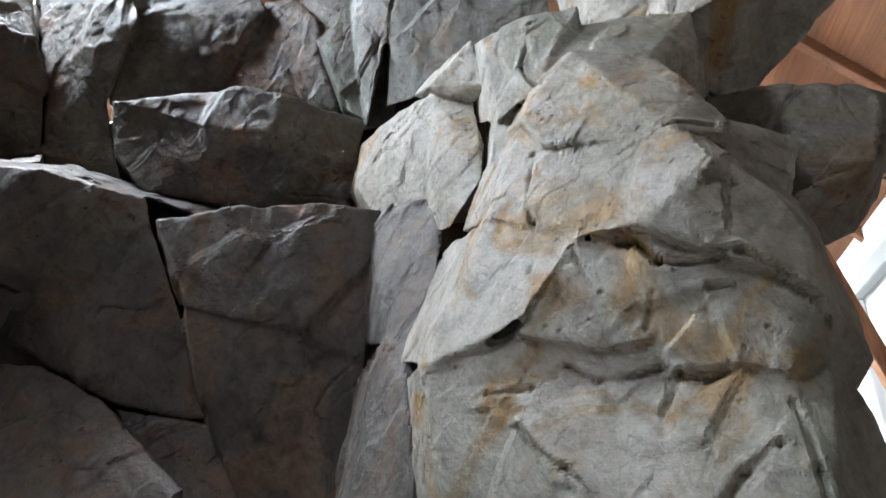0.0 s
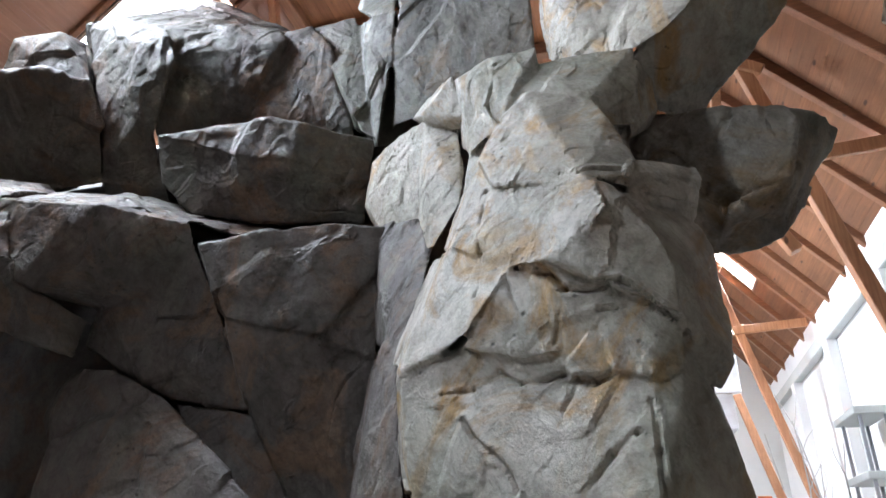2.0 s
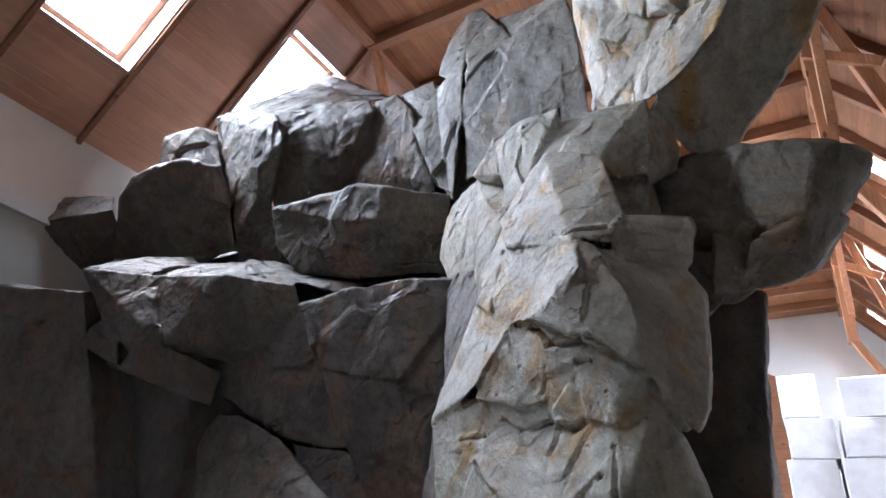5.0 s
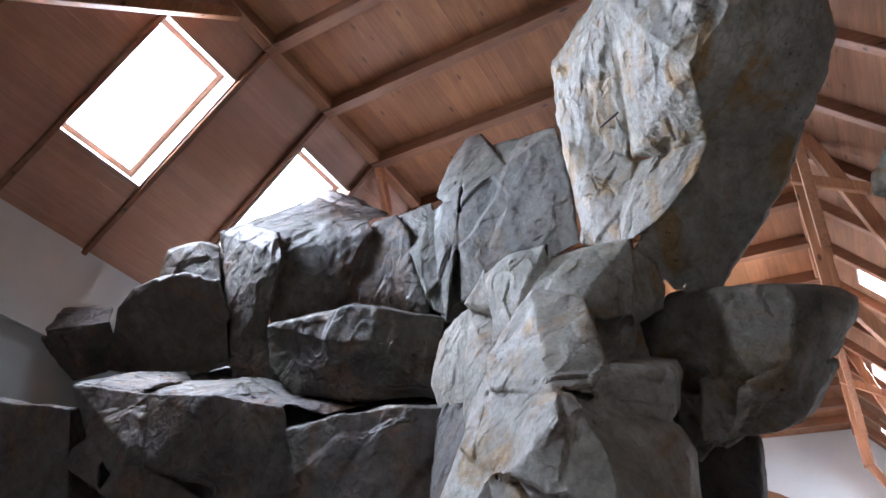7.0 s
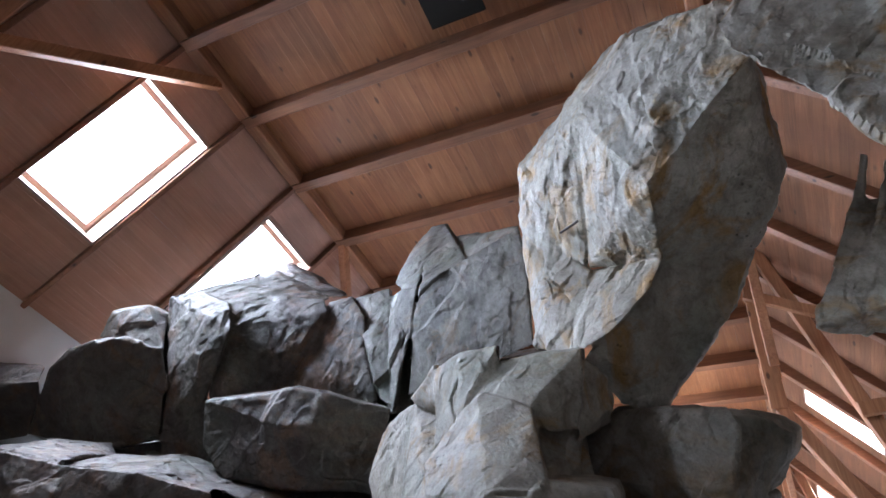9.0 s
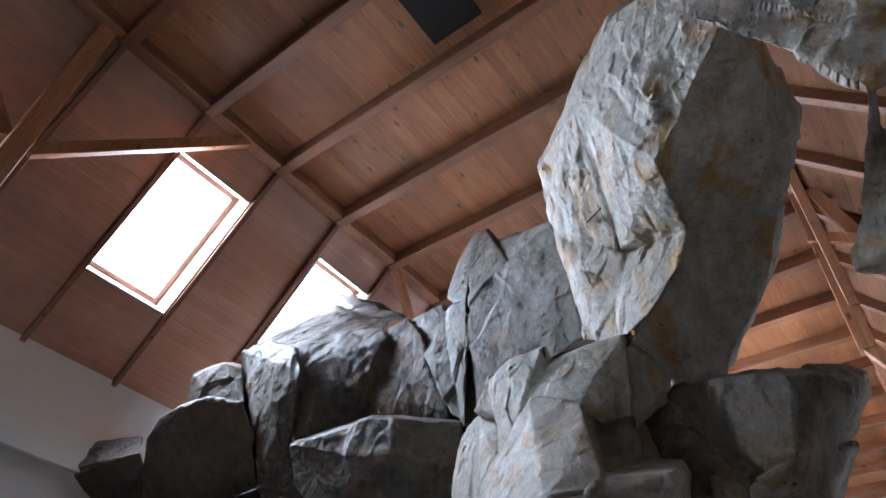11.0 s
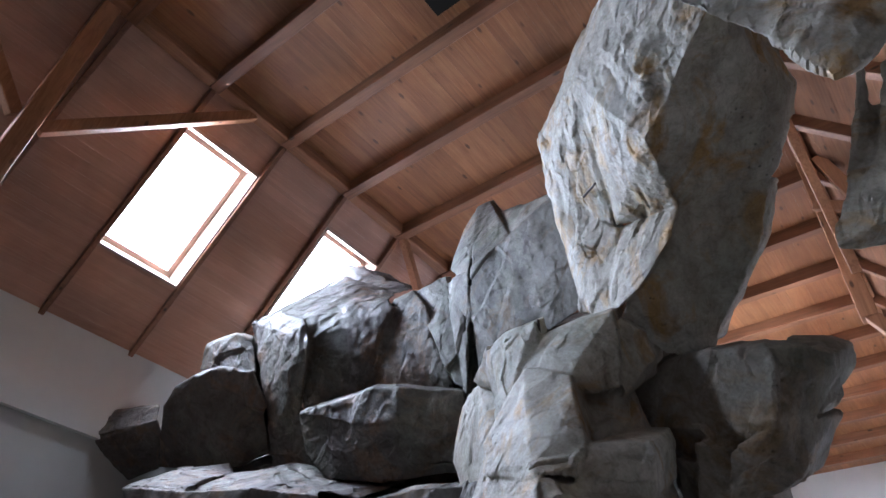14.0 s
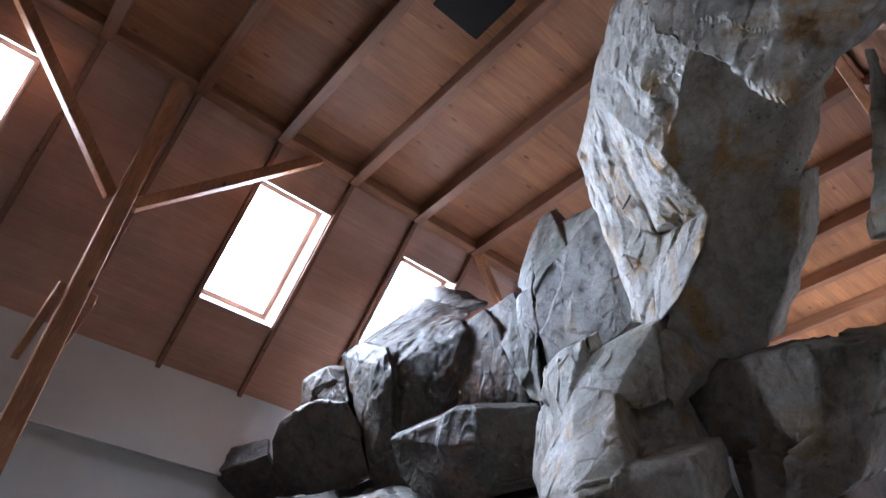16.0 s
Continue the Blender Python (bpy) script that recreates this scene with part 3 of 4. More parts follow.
block("boulder", 0.8, (-1.88, 3.12, 5.22), (-1.68, 3.16, 5.26), (-1.44, 3.08, 4.94), (-1.4, 3.14, 4.57), (-1.27, 3.24, 4.28), (-1.29, 3.28, 4.19), (-2.16, 3.2, 4.41), (-1.96, 3.12, 4.6), (-1.86, 3.08, 4.89))
block("boulder", 0.5, (-3.57, 2.86, 5.48), (-3.52, 3.3, 5.98), (-3.34, 3.7, 6.48), (-2.24, 3.5, 5.67), (-1.93, 3.1, 5.19), (-2.47, 3, 5.32), (-2.83, 2.82, 5.2))
block("boulder", 0.5, (-3.84, 4, 6.95), (-3.84, 4.1, 7.17), (-3.5, 4.1, 6.95), (-2.9, 4, 6.47), (-2.19, 3.7, 5.82), (-2.38, 3.5, 5.68), (-3.47, 3.7, 6.34))
block("boulder", 0.6, (-3.31, 3, 4.51), (-2.88, 3.05, 4.44), (-2.83, 3.2, 4.06), (-2.74, 3.3, 3.88), (-3.32, 3.25, 3.95))
block("boulder", 0.5, (-4.1, 3.12, 5.6), (-3.61, 3.12, 5.52), (-3.1, 3.2, 4.05), (-3.49, 3.15, 4.1))
block("side_boulder", 0.7, (-4.36, 2.54, 4.59), (-4.19, 2.52, 4.75), (-3.74, 2.56, 4.81), (-3.61, 2.6, 4.83), (-3.27, 2.74, 4.73), (-3.25, 2.94, 4.46), (-3.36, 3.2, 4.1), (-3.77, 3.15, 4.07), (-4.84, 2.95, 4.22))
block("side_boulder", 0.6, (-4.23, 2.74, 5.05), (-4.08, 2.66, 5.25), (-3.68, 2.7, 5.27), (-3.59, 2.86, 5.28), (-3.38, 2.86, 4.81), (-3.73, 2.72, 4.89))
block("wall_boulder", 0.7, (-5.47, 2.35, 4.33), (-5.32, 2.36, 4.43), (-4.46, 2.58, 4.5), (-4.55, 2.75, 4.41), (-4.82, 2.95, 4.19), (-5.95, 2.75, 4.04))
block("wall_boulder", 0.4, (-5.45, 2.4, 4.68), (-5.34, 2.42, 4.73), (-4.62, 2.64, 4.71), (-4.53, 2.62, 4.53), (-5.12, 2.36, 4.41))
# spire with its lit top plane
block("spire", 0.5, (-0.81, 2.86, 4.94), (-0.39, 2.8, 4.98), (0.02, 2.72, 5.14), (0.07, 2.74, 4.9), (0.11, 2.86, 4.19), (-0.18, 2.92, 4.26), (-0.9, 3.08, 4.1), (-0.88, 2.94, 4.66))
block("spire", 0.5, (-0.82, 2.88, 4.95), (-1, 3.2, 5.63), (-1.06, 3.5, 6.31), (-0.87, 3.4, 5.95), (-0.41, 2.84, 5.02))
block("spire", 0.3, (-0.87, 3.4, 5.95), (-0.57, 3.2, 5.62), (-0.28, 2.95, 5.39), (0.01, 2.76, 5.2), (-0.4, 2.83, 5))
block("spire", 0.5, (-1.27, 3.16, 5.31), (-1.35, 3.4, 5.87), (-1.22, 3.5, 6.32), (-1.06, 3.5, 6.31), (-0.99, 3.15, 5.52), (-0.88, 2.92, 4.98), (-1.02, 2.98, 4.95))
block("spire", 0.5, (-1.16, 2.98, 5.02), (-0.86, 2.9, 4.95), (-0.89, 2.92, 4.76), (-0.91, 2.98, 4.43), (-1.01, 3.1, 3.97), (-1.08, 3.06, 4.33))
block("spire", 0.6, (-1.71, 3.2, 5.27), (-1.3, 3.16, 5.27), (-1.13, 3.1, 4.63), (-1.04, 3.12, 4.06), (-1.14, 3.1, 4.12), (-1.32, 3.06, 4.55))
block("spire", 0.4, (-1.31, 3.2, 5.13), (-0.92, 3.15, 5.18), (-0.87, 3.22, 4.07), (-1.12, 3.2, 4.05))
# leaning pillar: lit left faces, ochre top plane, dark underside
block("pillar", 0.4, (0.16, 2.3, 5.26), (0.63, 1.86, 5.01), (0.73, 1.7, 4.81), (0.74, 1.82, 4.72), (0.67, 2.13, 4.38), (0.6, 2.29, 4.24), (0.24, 2.46, 4.49), (0.16, 2.4, 4.8))
block("pillar", 0.4, (0.73, 1.7, 4.81), (0.9, 1.62, 4.33), (1.06, 1.62, 4.03), (1.05, 1.86, 3.99), (1.03, 2.02, 3.93), (0.87, 2.15, 4.04), (0.63, 2.29, 4.23), (0.7, 1.94, 4.49))
block("pillar", 0.4, (0.16, 2.42, 4.83), (0.25, 2.48, 4.5), (0.63, 2.26, 4.16), (0.63, 2.3, 3.96), (0.5, 2.3, 3.7), (0.43, 2.34, 3.67), (0.23, 2.52, 3.92), (0.17, 2.5, 4.5))
block("pillar", 0.4, (0.62, 2.3, 4.19), (0.85, 2.12, 4.01), (1.03, 2.02, 3.92), (0.96, 2.02, 3.77), (0.75, 2.08, 3.6), (0.61, 2.13, 3.57), (0.48, 2.28, 3.67), (0.64, 2.26, 3.93))
block("pillar", 0.4, (0.73, 1.7, 4.81), (0.9, 1.58, 4.95), (1.07, 1.46, 5.03), (1.28, 1.4, 4.6), (1.21, 1.58, 4.14), (1.07, 1.62, 4.03), (0.9, 1.62, 4.33))
block("pillar", 0.4, (1.08, 1.46, 5.04), (1.32, 1.34, 4.87), (1.51, 1.24, 4.65), (1.6, 1.2, 4.42), (1.55, 1.26, 4.22), (1.35, 1.4, 4.12), (1.21, 1.56, 4.13), (1.13, 1.46, 4.3))
block("pillar", 0.4, (0.16, 2.32, 5.29), (0.42, 2.06, 5.16), (0.77, 1.74, 5.15), (0.98, 1.58, 5.17), (1.08, 1.5, 5.13), (0.9, 1.58, 4.92), (0.73, 1.72, 4.84))
block("pillar", 0.5, (1.06, 1.64, 4.05), (1.21, 1.58, 4.15), (1.56, 1.3, 4.28), (1.6, 1.5, 4.41), (1.62, 1.96, 4.24), (1.44, 2.16, 4), (1.02, 2.06, 3.96))
block("pillar", 0.5, (1.02, 2.06, 3.96), (1.44, 2.18, 4.02), (1.25, 2.34, 3.78), (0.89, 2.52, 3.43), (0.71, 2.4, 3.41), (0.59, 2.18, 3.54), (0.74, 2.12, 3.63))
block("arch", 0.9, (1.43, 0.98, 4.05), (1.52, 0.95, 4.14), (1.73, 0.9, 4.09), (1.94, 0.86, 3.82), (1.73, 0.95, 3.17), (1.71, 0.95, 3.22), (1.62, 1, 3.52), (1.51, 0.98, 3.79), (1.44, 0.96, 3.83), (3, 0.9, 3.7), (3, 0.8, 4.6), (1.75, 1.5, 4.7), (2.3, 1.8, 4.7), (3, 1.9, 4.5))
# beak and the dark leg behind the column
block("beak", 0.5, (0.69, 2.42, 3.4), (0.9, 2.24, 3.28), (1.05, 2.24, 3.24), (1.17, 2.2, 3.21), (1.2, 2.16, 3.11), (1.13, 2.2, 2.88), (0.91, 2.4, 2.88), (0.64, 2.5, 2.96), (0.45, 2.5, 3.14), (0.49, 2.5, 3.38))
block("beak", 0.5, (1.17, 2.22, 3.22), (1.19, 2.2, 3.18), (1.33, 2.26, 3.18), (1.39, 2.36, 3.17), (1.36, 2.42, 3.1), (1.21, 2.36, 2.91), (1.13, 2.22, 2.88))
block("beak", 0.5, (0.92, 2.28, 2.83), (1.13, 2.22, 2.88), (1.21, 2.36, 2.91), (1.26, 2.42, 2.95), (1.12, 2.44, 2.74), (1.03, 2.46, 2.7), (0.92, 2.48, 2.69), (0.87, 2.34, 2.74))
block("beak", 0.5, (0.66, 2.36, 2.9), (0.76, 2.34, 2.84), (0.88, 2.32, 2.72), (0.83, 2.4, 2.68), (0.68, 2.55, 2.64), (0.6, 2.5, 2.68))
block("beak", 0.3, (0.52, 2.62, 3.3), (0.91, 2.62, 3.11), (0.93, 2.66, 2.8), (0.78, 2.7, 2.73), (0.56, 2.7, 2.75))
block("beak", 0.4, (0.78, 2.3, 2.91), (0.95, 2.4, 2.96), (0.92, 2.45, 2.68), (0.74, 2.3, 2.64))
block("back_column", 0.6, (0.61, 2.86, 2.88), (0.77, 2.85, 2.87), (0.89, 2.9, 2.86), (0.84, 2.95, 2.73), (0.8, 3, 2.59), (0.55, 2.9, 2.58), (0.6, 3, 1.6), (0.3, 2.85, 1.5), (0.55, 3, 0), (0.35, 2.85, 0))
block("column", 0.4, (0.62, 2.1, 3.49), (0.68, 2.2, 3.44), (0.68, 2.25, 3.32), (0.65, 2.3, 3.28), (0.56, 2.15, 3.12), (0.59, 2.08, 3.3))
block("column", 0.3, (0.38, 2.12, 3.29), (0.48, 2.16, 3.26), (0.56, 2.18, 3.22), (0.55, 2.22, 2.96), (0.43, 2.05, 2.91))
block("arch", 0.5, (1.87, 1.95, 3.96), (1.71, 2.05, 3.75), (1.57, 2.1, 3.55), (1.56, 2.1, 3.47), (1.75, 2.1, 3.53), (1.89, 2, 3.47), (2.06, 1.9, 3.86), (2.4, 2.5, 3.5), (2.7, 2.5, 4.1))
block("arch", 0.06, (1.89, 1.8, 4.08), (1.91, 1.8, 4.06), (1.86, 1.96, 3.91), (1.71, 2.04, 3.71), (1.68, 2.04, 3.72), (1.83, 1.95, 3.9))
block("arch", 0.06, (1.96, 1.8, 4.02), (1.99, 1.8, 4), (1.86, 1.96, 3.77), (1.84, 1.96, 3.78))


def hull_mesh(hulls, voxel):
    """Angular blocks joined into one skin of even mesh."""
    bm = bmesh.new()
    for corners in hulls:
        vs = [bm.verts.new(c) for c in corners]
        bmesh.ops.convex_hull(bm, input=vs)
        loose = [v for v in bm.verts if not v.link_faces]
        bmesh.ops.delete(bm, geom=loose, context="VERTS")
    me = bpy.data.meshes.new("blank")
    bm.to_mesh(me)
    bm.free()
    tmp = new("blank", me)
    md = tmp.modifiers.new("skin", "REMESH")
    md.mode, md.voxel_size = "VOXEL", voxel
    dg = bpy.context.evaluated_depsgraph_get()
    made = bpy.data.meshes.new_from_object(tmp.evaluated_get(dg))
    bpy.data.objects.remove(tmp)
    bpy.data.meshes.remove(me)
    return made


PALE_FACETS = ((2.1, 0.1), (4.6, 0.075), (11.0, 0.034))
GREY_FACETS = ((1.9, 0.11), (4.0, 0.05), (9.0, 0.022))


def weather(me, rough, wrinkle, seed, creases=(), round_off=1):
    """Rounds the edges, then breaks the faces into facets, ridges and pits."""
    n = len(me.vertices)
    co = np.empty(n * 3)
    me.vertices.foreach_get("co", co)
    co = co.reshape(-1, 3)
    ed = np.empty(len(me.edges) * 2, dtype=np.int64)
    me.edges.foreach_get("vertices", ed)
    ed = ed.reshape(-1, 2)
    deg = np.bincount(ed.ravel(), minlength=n)[:, None]
    for _ in range(round_off):
        acc = np.zeros_like(co)
        np.add.at(acc, ed[:, 0], co[ed[:, 1]])
        np.add.at(acc, ed[:, 1], co[ed[:, 0]])
        co = co * 0.4 + acc / deg * 0.6
    me.vertices.foreach_set("co", co.ravel())
    me.update()
    nrm = np.empty(n * 3)
    me.vertices.foreach_get("normal", nrm)
    nrm = nrm.reshape(-1, 3)
    off = Vector((seed * 3.7, seed * 1.3, seed * 2.1))
    d = np.empty(n)
    for i in range(n):
        p = Vector(co[i]) + off
        w = p + noise.noise_vector(p * 1.7) * 0.06 + noise.noise_vector(p * 6.0) * 0.018
        v = Vector(((w.x * 0.8 - w.z * 0.6), w.y, (w.x * 0.6 + w.z * 0.8) * 0.78))
        h = 0.0
        for size, amp in PALE_FACETS if wrinkle > 0.02 else GREY_FACETS:
            q = v * size
            ds, pts = noise.voronoi(q)
            one = (q - pts[0]).dot(noise.noise_vector(pts[0] * 5.3))
            two = (q - pts[1]).dot(noise.noise_vector(pts[1] * 5.3))
            k = min(1.0, (ds[1] - ds[0]) / 0.09)
            k = k * k * (3 - 2 * k)
            h += amp * (one * (0.5 + 0.5 * k) + two * (0.5 - 0.5 * k))
        wild = min(1.0, max(0.15, 0.5 + 1.6 * noise.noise(p * 1.1 + Vector((3, 9, 4)))))
        crease = noise.turbulence(Vector((p.x * 3.0, p.y * 3.0, p.z * 1.5)) + noise.noise_vector(p * 3) * 0.35, 5, True, amplitude_scale=0.6, frequency_scale=2.3)
        split = abs(noise.noise(w * 1.9 + Vector((7, 3, 1))))
        split = max(0.0, 1.0 - split / 0.03) * max(0.0, noise.noise(p * 1.3) + 0.05)
        chip = noise.voronoi(v * 6.5 + Vector((2, 5, 8)), distance_metric="CHEBYCHEV")[0]
        h -= 0.4 * wrinkle * max(0.0, 0.4 - (chip[1] - chip[0])) * (0.2 + wild)
        fine = noise.fractal(p * 24.0, 0.8, 2.1, 3)
        d[i] = h - (crease - 0.8) * wrinkle * 0.55 * wild - split * 0.02 + fine * 0.0035
    d *= rough
    for (xa, za), (xb, zb), wide, deep in creases:
        wide = max(wide * 0.55, 0.007)
        deep = deep * 0.3 * (0.7 + 0.2 * np.sin(co[:, 0] * 19 + co[:, 2] * 23))
        ax, az = xb - xa, zb - za
        t = np.clip(((co[:, 0] - xa) * ax + (co[:, 2] - za) * az) / (ax * ax + az * az), 0, 1)
        wav = 0.011 * np.sin(co[:, 0] * 21 + 1.0) * np.cos(co[:, 2] * 17)
        px, pz = co[:, 0] - xa - t * ax + wav, co[:, 2] - za - t * az + wav
        off = np.hypot(px, pz)
        near = nrm[:, 1] < 0.2
        d -= near * deep * np.exp(-(off / wide) ** 2)
        lip = pz > 0
        d += near * lip * deep * 0.2 * np.exp(-((off - 2.2 * wide) / (1.6 * wide)) ** 2)
    co += nrm * d[:, None]
    me.vertices.foreach_set("co", co.ravel())
    me.update()


formation = thing("artificial_rock", "tall sculpted artificial rock wall painted grey and ochre", "rock")
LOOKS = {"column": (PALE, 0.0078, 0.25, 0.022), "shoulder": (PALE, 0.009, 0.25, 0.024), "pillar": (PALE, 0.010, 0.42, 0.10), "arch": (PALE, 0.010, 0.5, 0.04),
         "buttress": (GREY, 0.012, 0.5, 0.019), "spire": (SPIRE_SHADE, 0.011, 0.42, 0.019), "beak": (OCHRE, 0.010, 0.5, 0.035), "slab": (GREY, 0.0125, 0.62, 0.019), "wedge": (GREY, 0.012, 0.5, 0.019)}
CREASES = {"column": [((-0.04, 1.92), (0.07, 1.82), 0.011, 0.09), ((0.07, 1.82), (0.15, 1.71), 0.011, 0.09), ((0.47, 1.82), (0.41, 1.78), 0.014, 0.08),
                      ((0.41, 1.78), (0.33, 1.68), 0.014, 0.08), ((0.08, 2.05), (0.17, 2.02), 0.013, 0.08), ((0.17, 2.02), (0.28, 2.01), 0.013, 0.08),
                      ((0.32, 1.99), (0.38, 1.98), 0.012, 0.09), ((0.38, 1.98), (0.44, 2.00), 0.012, 0.09), ((0.32, 1.99), (0.29, 1.92), 0.012, 0.06),
                      ((-0.11, 2.02), (-0.01, 2.00), 0.012, 0.05), ((0.23, 2.35), (0.32, 2.27), 0.014, 0.12), ((0.32, 2.27), (0.46, 2.23), 0.014, 0.12),
                      ((0.46, 2.23), (0.61, 2.13), 0.014, 0.12), ((0.01, 2.76), (0.01, 2.49), 0.01, 0.05), ((0.01, 2.49), (-0.00, 2.32), 0.01, 0.05),
                      ((0.12, 2.36), (0.15, 2.23), 0.012, 0.05), ((0.30, 2.19), (0.27, 2.11), 0.01, 0.06), ((0.41, 2.18), (0.45, 2.17), 0.01, 0.07),
                      ((0.01, 3.56), (-0.02, 3.36), 0.013, 0.08), ((-0.02, 3.36), (0.05, 3.16), 0.013, 0.08), ((0.52, 1.91), (0.53, 1.78), 0.012, 0.05),
                      ((0.53, 1.78), (0.54, 1.67), 0.012, 0.05), ((0.38, 2.67), (0.51, 2.69), 0.012, 0.06)],
           "pillar": [((0.45, 4.75), (0.62, 4.55), 0.02, 0.04), ((0.9, 4.6), (1.15, 4.45), 0.02, 0.03), ((0.35, 4.3), (0.5, 4.0), 0.02, 0.03)],
           "ledge": [((-2.4, 3.35), (-2.75, 2.95), 0.018, 0.035)]}
for k, (nm, hulls) in enumerate(ROCK.items()):
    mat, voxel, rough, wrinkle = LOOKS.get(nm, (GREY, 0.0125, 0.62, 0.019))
    me = hull_mesh(hulls, voxel)
    me.name = nm
    weather(me, rough, wrinkle, k + 1, CREASES.get(nm, ()))
    me.materials.append(mat)
    ob = new(nm, me)
    ob.parent = formation
bm = bmesh.new()
for lo, hi in (((-5.16, 3.3, 0.0), (0.7, 4.6, 3.6)), ((-5.16, 3.5, 3.4), (-3.5, 4.6, 4.5)), ((-3.9, 3.5, 3.4), (0.2, 4.6, 4.8))):
    box(bm, lo, hi, 0.2)
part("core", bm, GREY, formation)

# bent steel rod set in the pillar and a dark peg on the column's top
hook = thing("steel_hook", "short rusty steel rod set in the rock pillar", "hook")
bm = bmesh.new()
bar(bm, (0.486, 2.2, 4.446), (0.625, 2.06, 4.358), 0.013, 0.013, (0, 1, 0), 0.003)
part("rod", bm, RUST, hook)
peg = thing("steel_peg", "short black steel peg on top of the rock", "peg")
bm = bmesh.new()
bmesh.ops.create_cone(bm, cap_ends=True, segments=12, radius1=0.011, radius2=0.009, depth=0.09, matrix=Matrix.Translation((0.185, 2.10, 3.60)))
part("pin", bm, RUST, peg)

# ---- stacked foam ----
def foam_block(x0, x1, y0, y1, z0, z1, turn=0.0):
    ob = thing("foam_block", "white block of insulation foam in a tall stack", "foam block", "foam stack")
    bm = bmesh.new()
    box(bm, (x0, y0, z0), (x1, y1, z1 - 0.004), 0.012)
    bmesh.ops.subdivide_edges(bm, edges=bm.edges[:], cuts=3, use_grid_fill=True)
    for v in bm.verts:
        v.co += noise.noise_vector(v.co * 4.0) * 0.008
    c = Vector(((x0 + x1) / 2, (y0 + y1) / 2, 0))
    bm.transform(Matrix.Translation(c) @ pose(0, 0, 0, 0, 0, turn) @ Matrix.Translation(-c))
    part("block", bm, FOAM, ob)
    return ob


random.seed(4)
HEIGHTS = (0.46, 0.46, 0.46, 0.46, 0.50, 0.16, 0.15, 0.48, 0.46, 0.50)
z = 0.0
for k, high in enumerate(HEIGHTS):
    x0 = (0.98, 1.02, 0.96, 1.0, 0.95, 1.0, 0.96, 0.99, 1.06, 1.16)[k]
    foam_block(x0, x0 + 0.60 + 0.03 * math.sin(k * 2.3), 9.0, 9.9, z, z + high, random.uniform(-5, 5))
    z += high
z = 0.0
for k, high in enumerate((0.5, 0.5, 0.45, 0.5, 0.5, 0.15, 0.53, 0.50, 0.56)):
    x0 = (0.36, 0.38, 0.34, 0.38, 0.36, 0.37, 0.40, 0.46, 0.44)[k]
    foam_block(x0, x0 + (0.54 if k < 8 else 0.44), 9.05, 9.95, z, z + high, random.uniform(-4, 4))
    z += high

# printed label on the stack, upside down
label_sheet = thing("printed_label", "white paper label with black print on the foam", "label")
bm = bmesh.new()
box(bm, (0.86, 8.93, 1.98), (1.62, 8.942, 2.30))
part("sheet", bm, PAPER, label_sheet)
for words, size, z in (("Styropian z CERTY", 0.085, 2.285),):
    cu = bpy.data.curves.new("print", "FONT")
    cu.body, cu.size, cu.extrude = words, size, 0.001
    tx = new("print", cu)
    tx.matrix_world = pose(1.60, 8.926, z, 90, 180, 0)
    dg = bpy.context.evaluated_depsgraph_get()
    me = bpy.data.meshes.new_from_object(tx.evaluated_get(dg))
    mw = tx.matrix_world.copy()
    bpy.data.objects.remove(tx)
    me.transform(mw)
    me.materials.append(INK)
    ob = new("print", me)
    ob.parent = label_sheet
for k in range(4):
    bm = bmesh.new()
    box(bm, (0.92 + 0.02 * k, 8.926, 2.02 + 0.04 * k), (1.3, 8.931, 2.035 + 0.04 * k))
    part("print_bar", bm, INK, label_sheet)
orange_sign = thing("orange_sign", "small orange printed card beside the foam", "card")
bm = bmesh.new()
box(bm, (1.74, 8.95, 2.1), (1.9, 8.96, 2.32))
part("card", bm, ORANGE, orange_sign)
bm = bmesh.new()
box(bm, (1.75, 8.94, 0.0), (1.89, 8.97, 2.1))
part("stand", bm, PAPER, orange_sign)


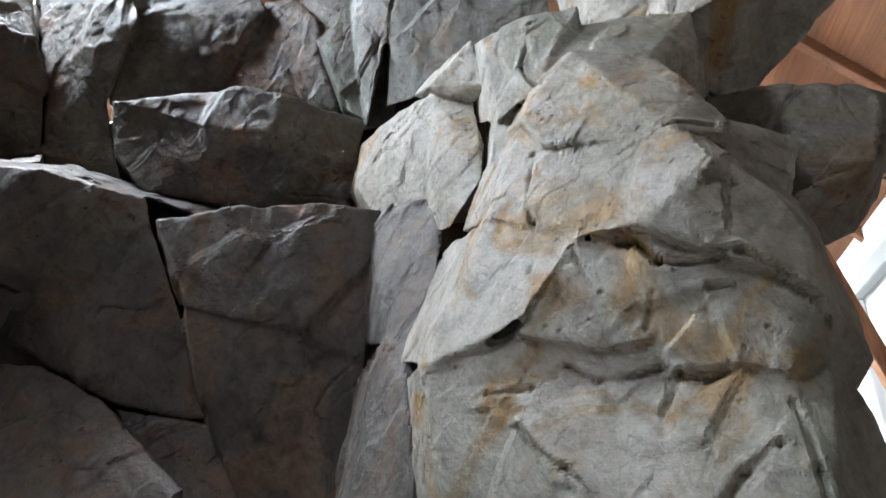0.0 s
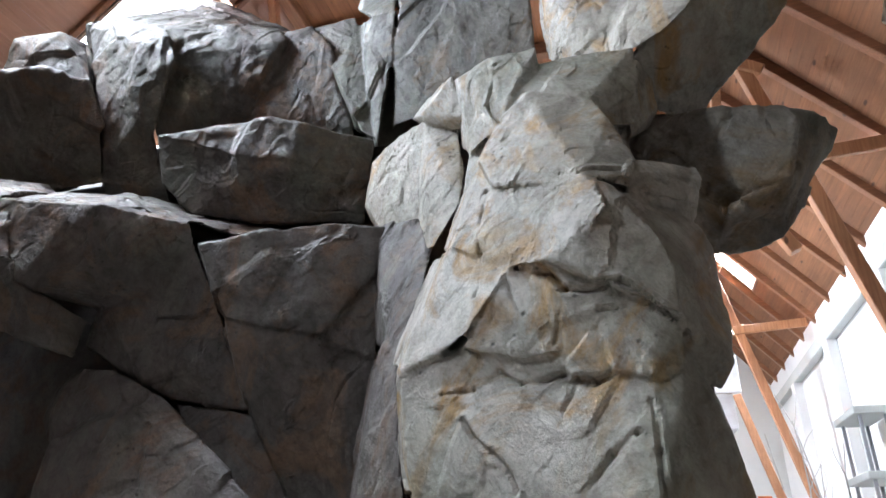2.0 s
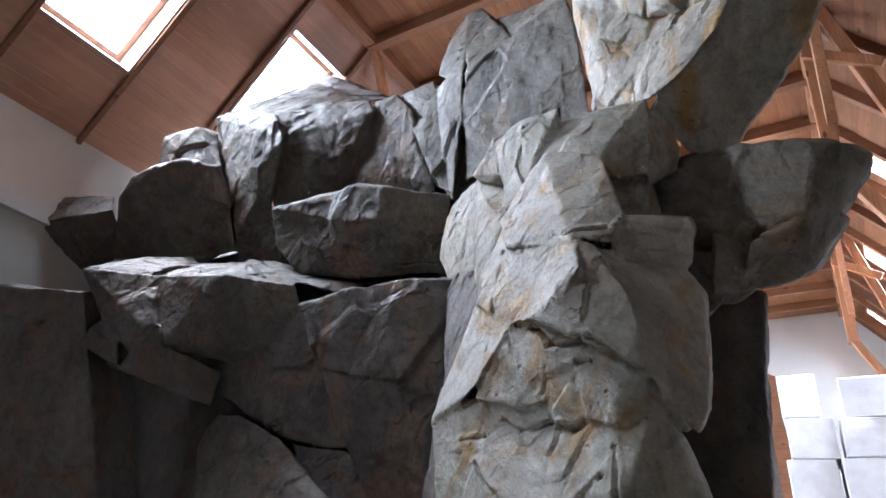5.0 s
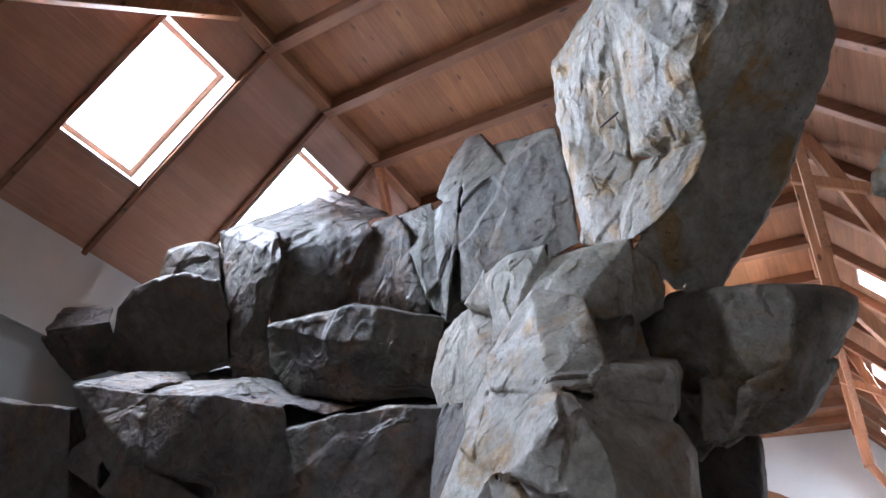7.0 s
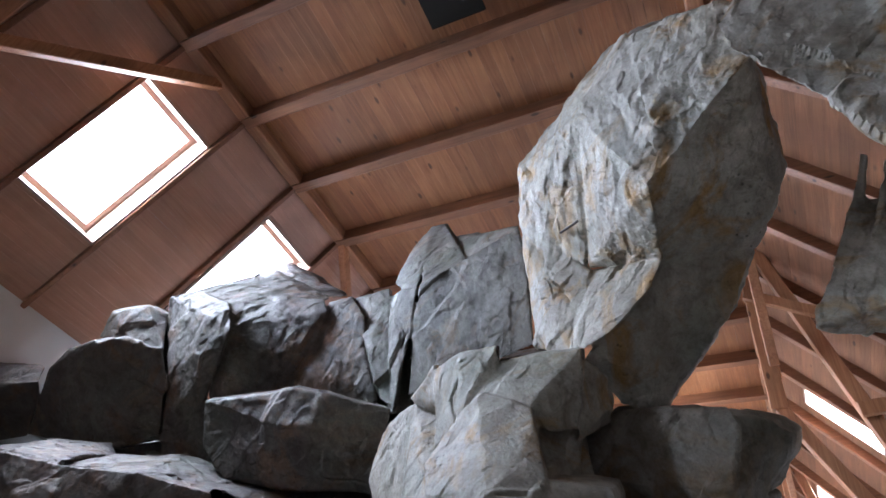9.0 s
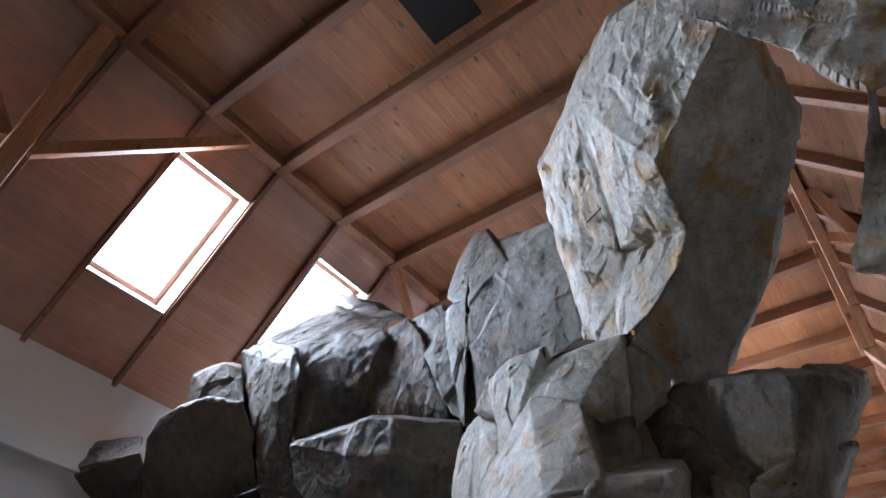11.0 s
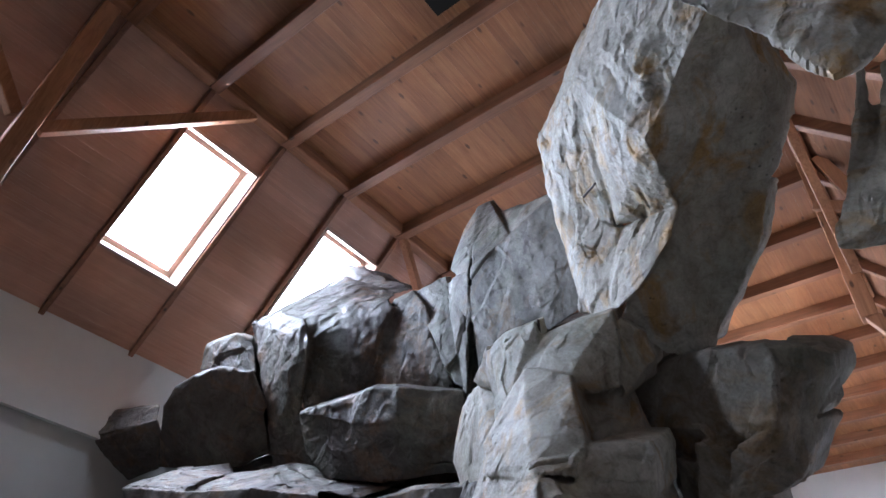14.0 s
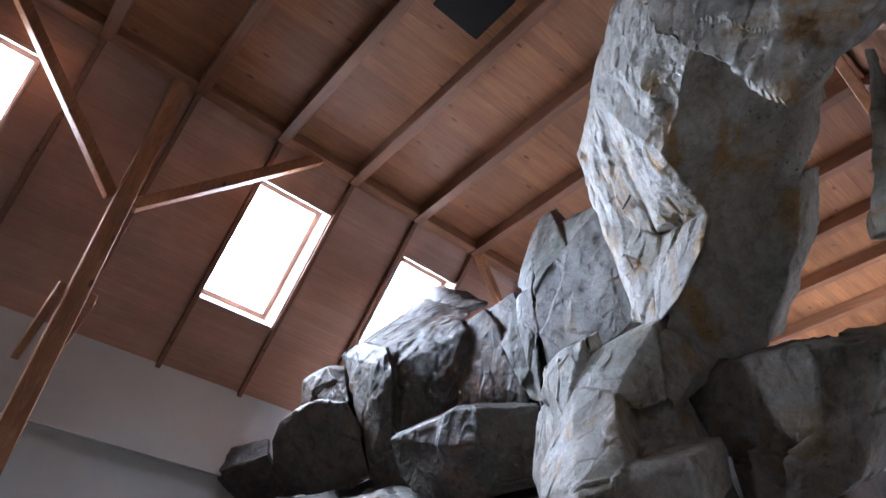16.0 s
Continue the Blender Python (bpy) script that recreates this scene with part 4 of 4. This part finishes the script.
# ---- dry branches, plank and rack by the bright wall ----
def branch(x, y, top, seed):
    rnd = random.Random(seed)
    ob = thing("dry_branch", "thin bleached dry branch standing by the wall", "branch", "dry branches")

    def limb(name, p, way, length, r0):
        bm = bmesh.new()
        n, ring = 9, []
        p, way = Vector(p), Vector(way)
        knots = []
        for k in range(n):
            r = r0 * (1 - 0.8 * k / n)
            side = way.orthogonal().normalized()
            other = way.cross(side).normalized()
            ring.append([bm.verts.new(p + side * r * math.cos(a) + other * r * math.sin(a)) for a in (0, 1.26, 2.51, 3.77, 5.03)])
            knots.append((p.copy(), way.copy(), r))
            p = p + way * length / n
            way = (way + Vector((rnd.uniform(-0.2, 0.2), rnd.uniform(-0.2, 0.2), 0.05))).normalized()
        for a, b in zip(ring, ring[1:]):
            for k in range(5):
                bm.faces.new([a[k], a[(k + 1) % 5], b[(k + 1) % 5], b[k]])
        bm.faces.new(ring[0][::-1])
        bm.faces.new(ring[-1])
        part(name, bm, TWIG, ob)
        return knots
    stem = limb("stem", (x, y, 0), (rnd.uniform(-0.1, 0.1), 0, 1), top, 0.022)
    for k in (5, 6, 7):
        q, w, r = stem[k]
        limb("twig", q, (w + Vector((rnd.choice((-1, 1)) * 0.8, rnd.uniform(-0.4, 0.4), 0.3))).normalized(), 0.5, r * 0.7)


for x, y, top, sd in ((2.45, 8.8, 4.1, 1), (1.95, 8.6, 3.6, 2), (2.2, 9.2, 3.5, 3), (1.8, 8.4, 3.2, 5), (2.75, 9.6, 3.4, 8)):
    branch(x, y, top, sd)
bm = bmesh.new()
bar(bm, (2.45, 8.3, 0.0), (1.69, 8.93, 3.55), 0.05, 0.1)
tagged(part("plank", bm, BEAM_Z), "brown wooden plank leaning on the foam stack", "plank")

rack = thing("metal_rack", "grey metal rack with board shelves by the wall", "rack")
for px, py in ((3.02, 8.9), (3.02, 9.7), (3.3, 8.9), (3.3, 9.7)):
    bm = bmesh.new()
    box(bm, (px - 0.02, py - 0.02, 0.0), (px + 0.02, py + 0.02, 3.25), 0.004)
    part("upright", bm, STEEL, rack)
for z in (0.6, 1.4, 2.5, 3.25):
    bm = bmesh.new()
    box(bm, (2.94, 8.8, z), (3.36, 9.8, z + 0.09), 0.01)
    part("shelf", bm, GREYWALL, rack)
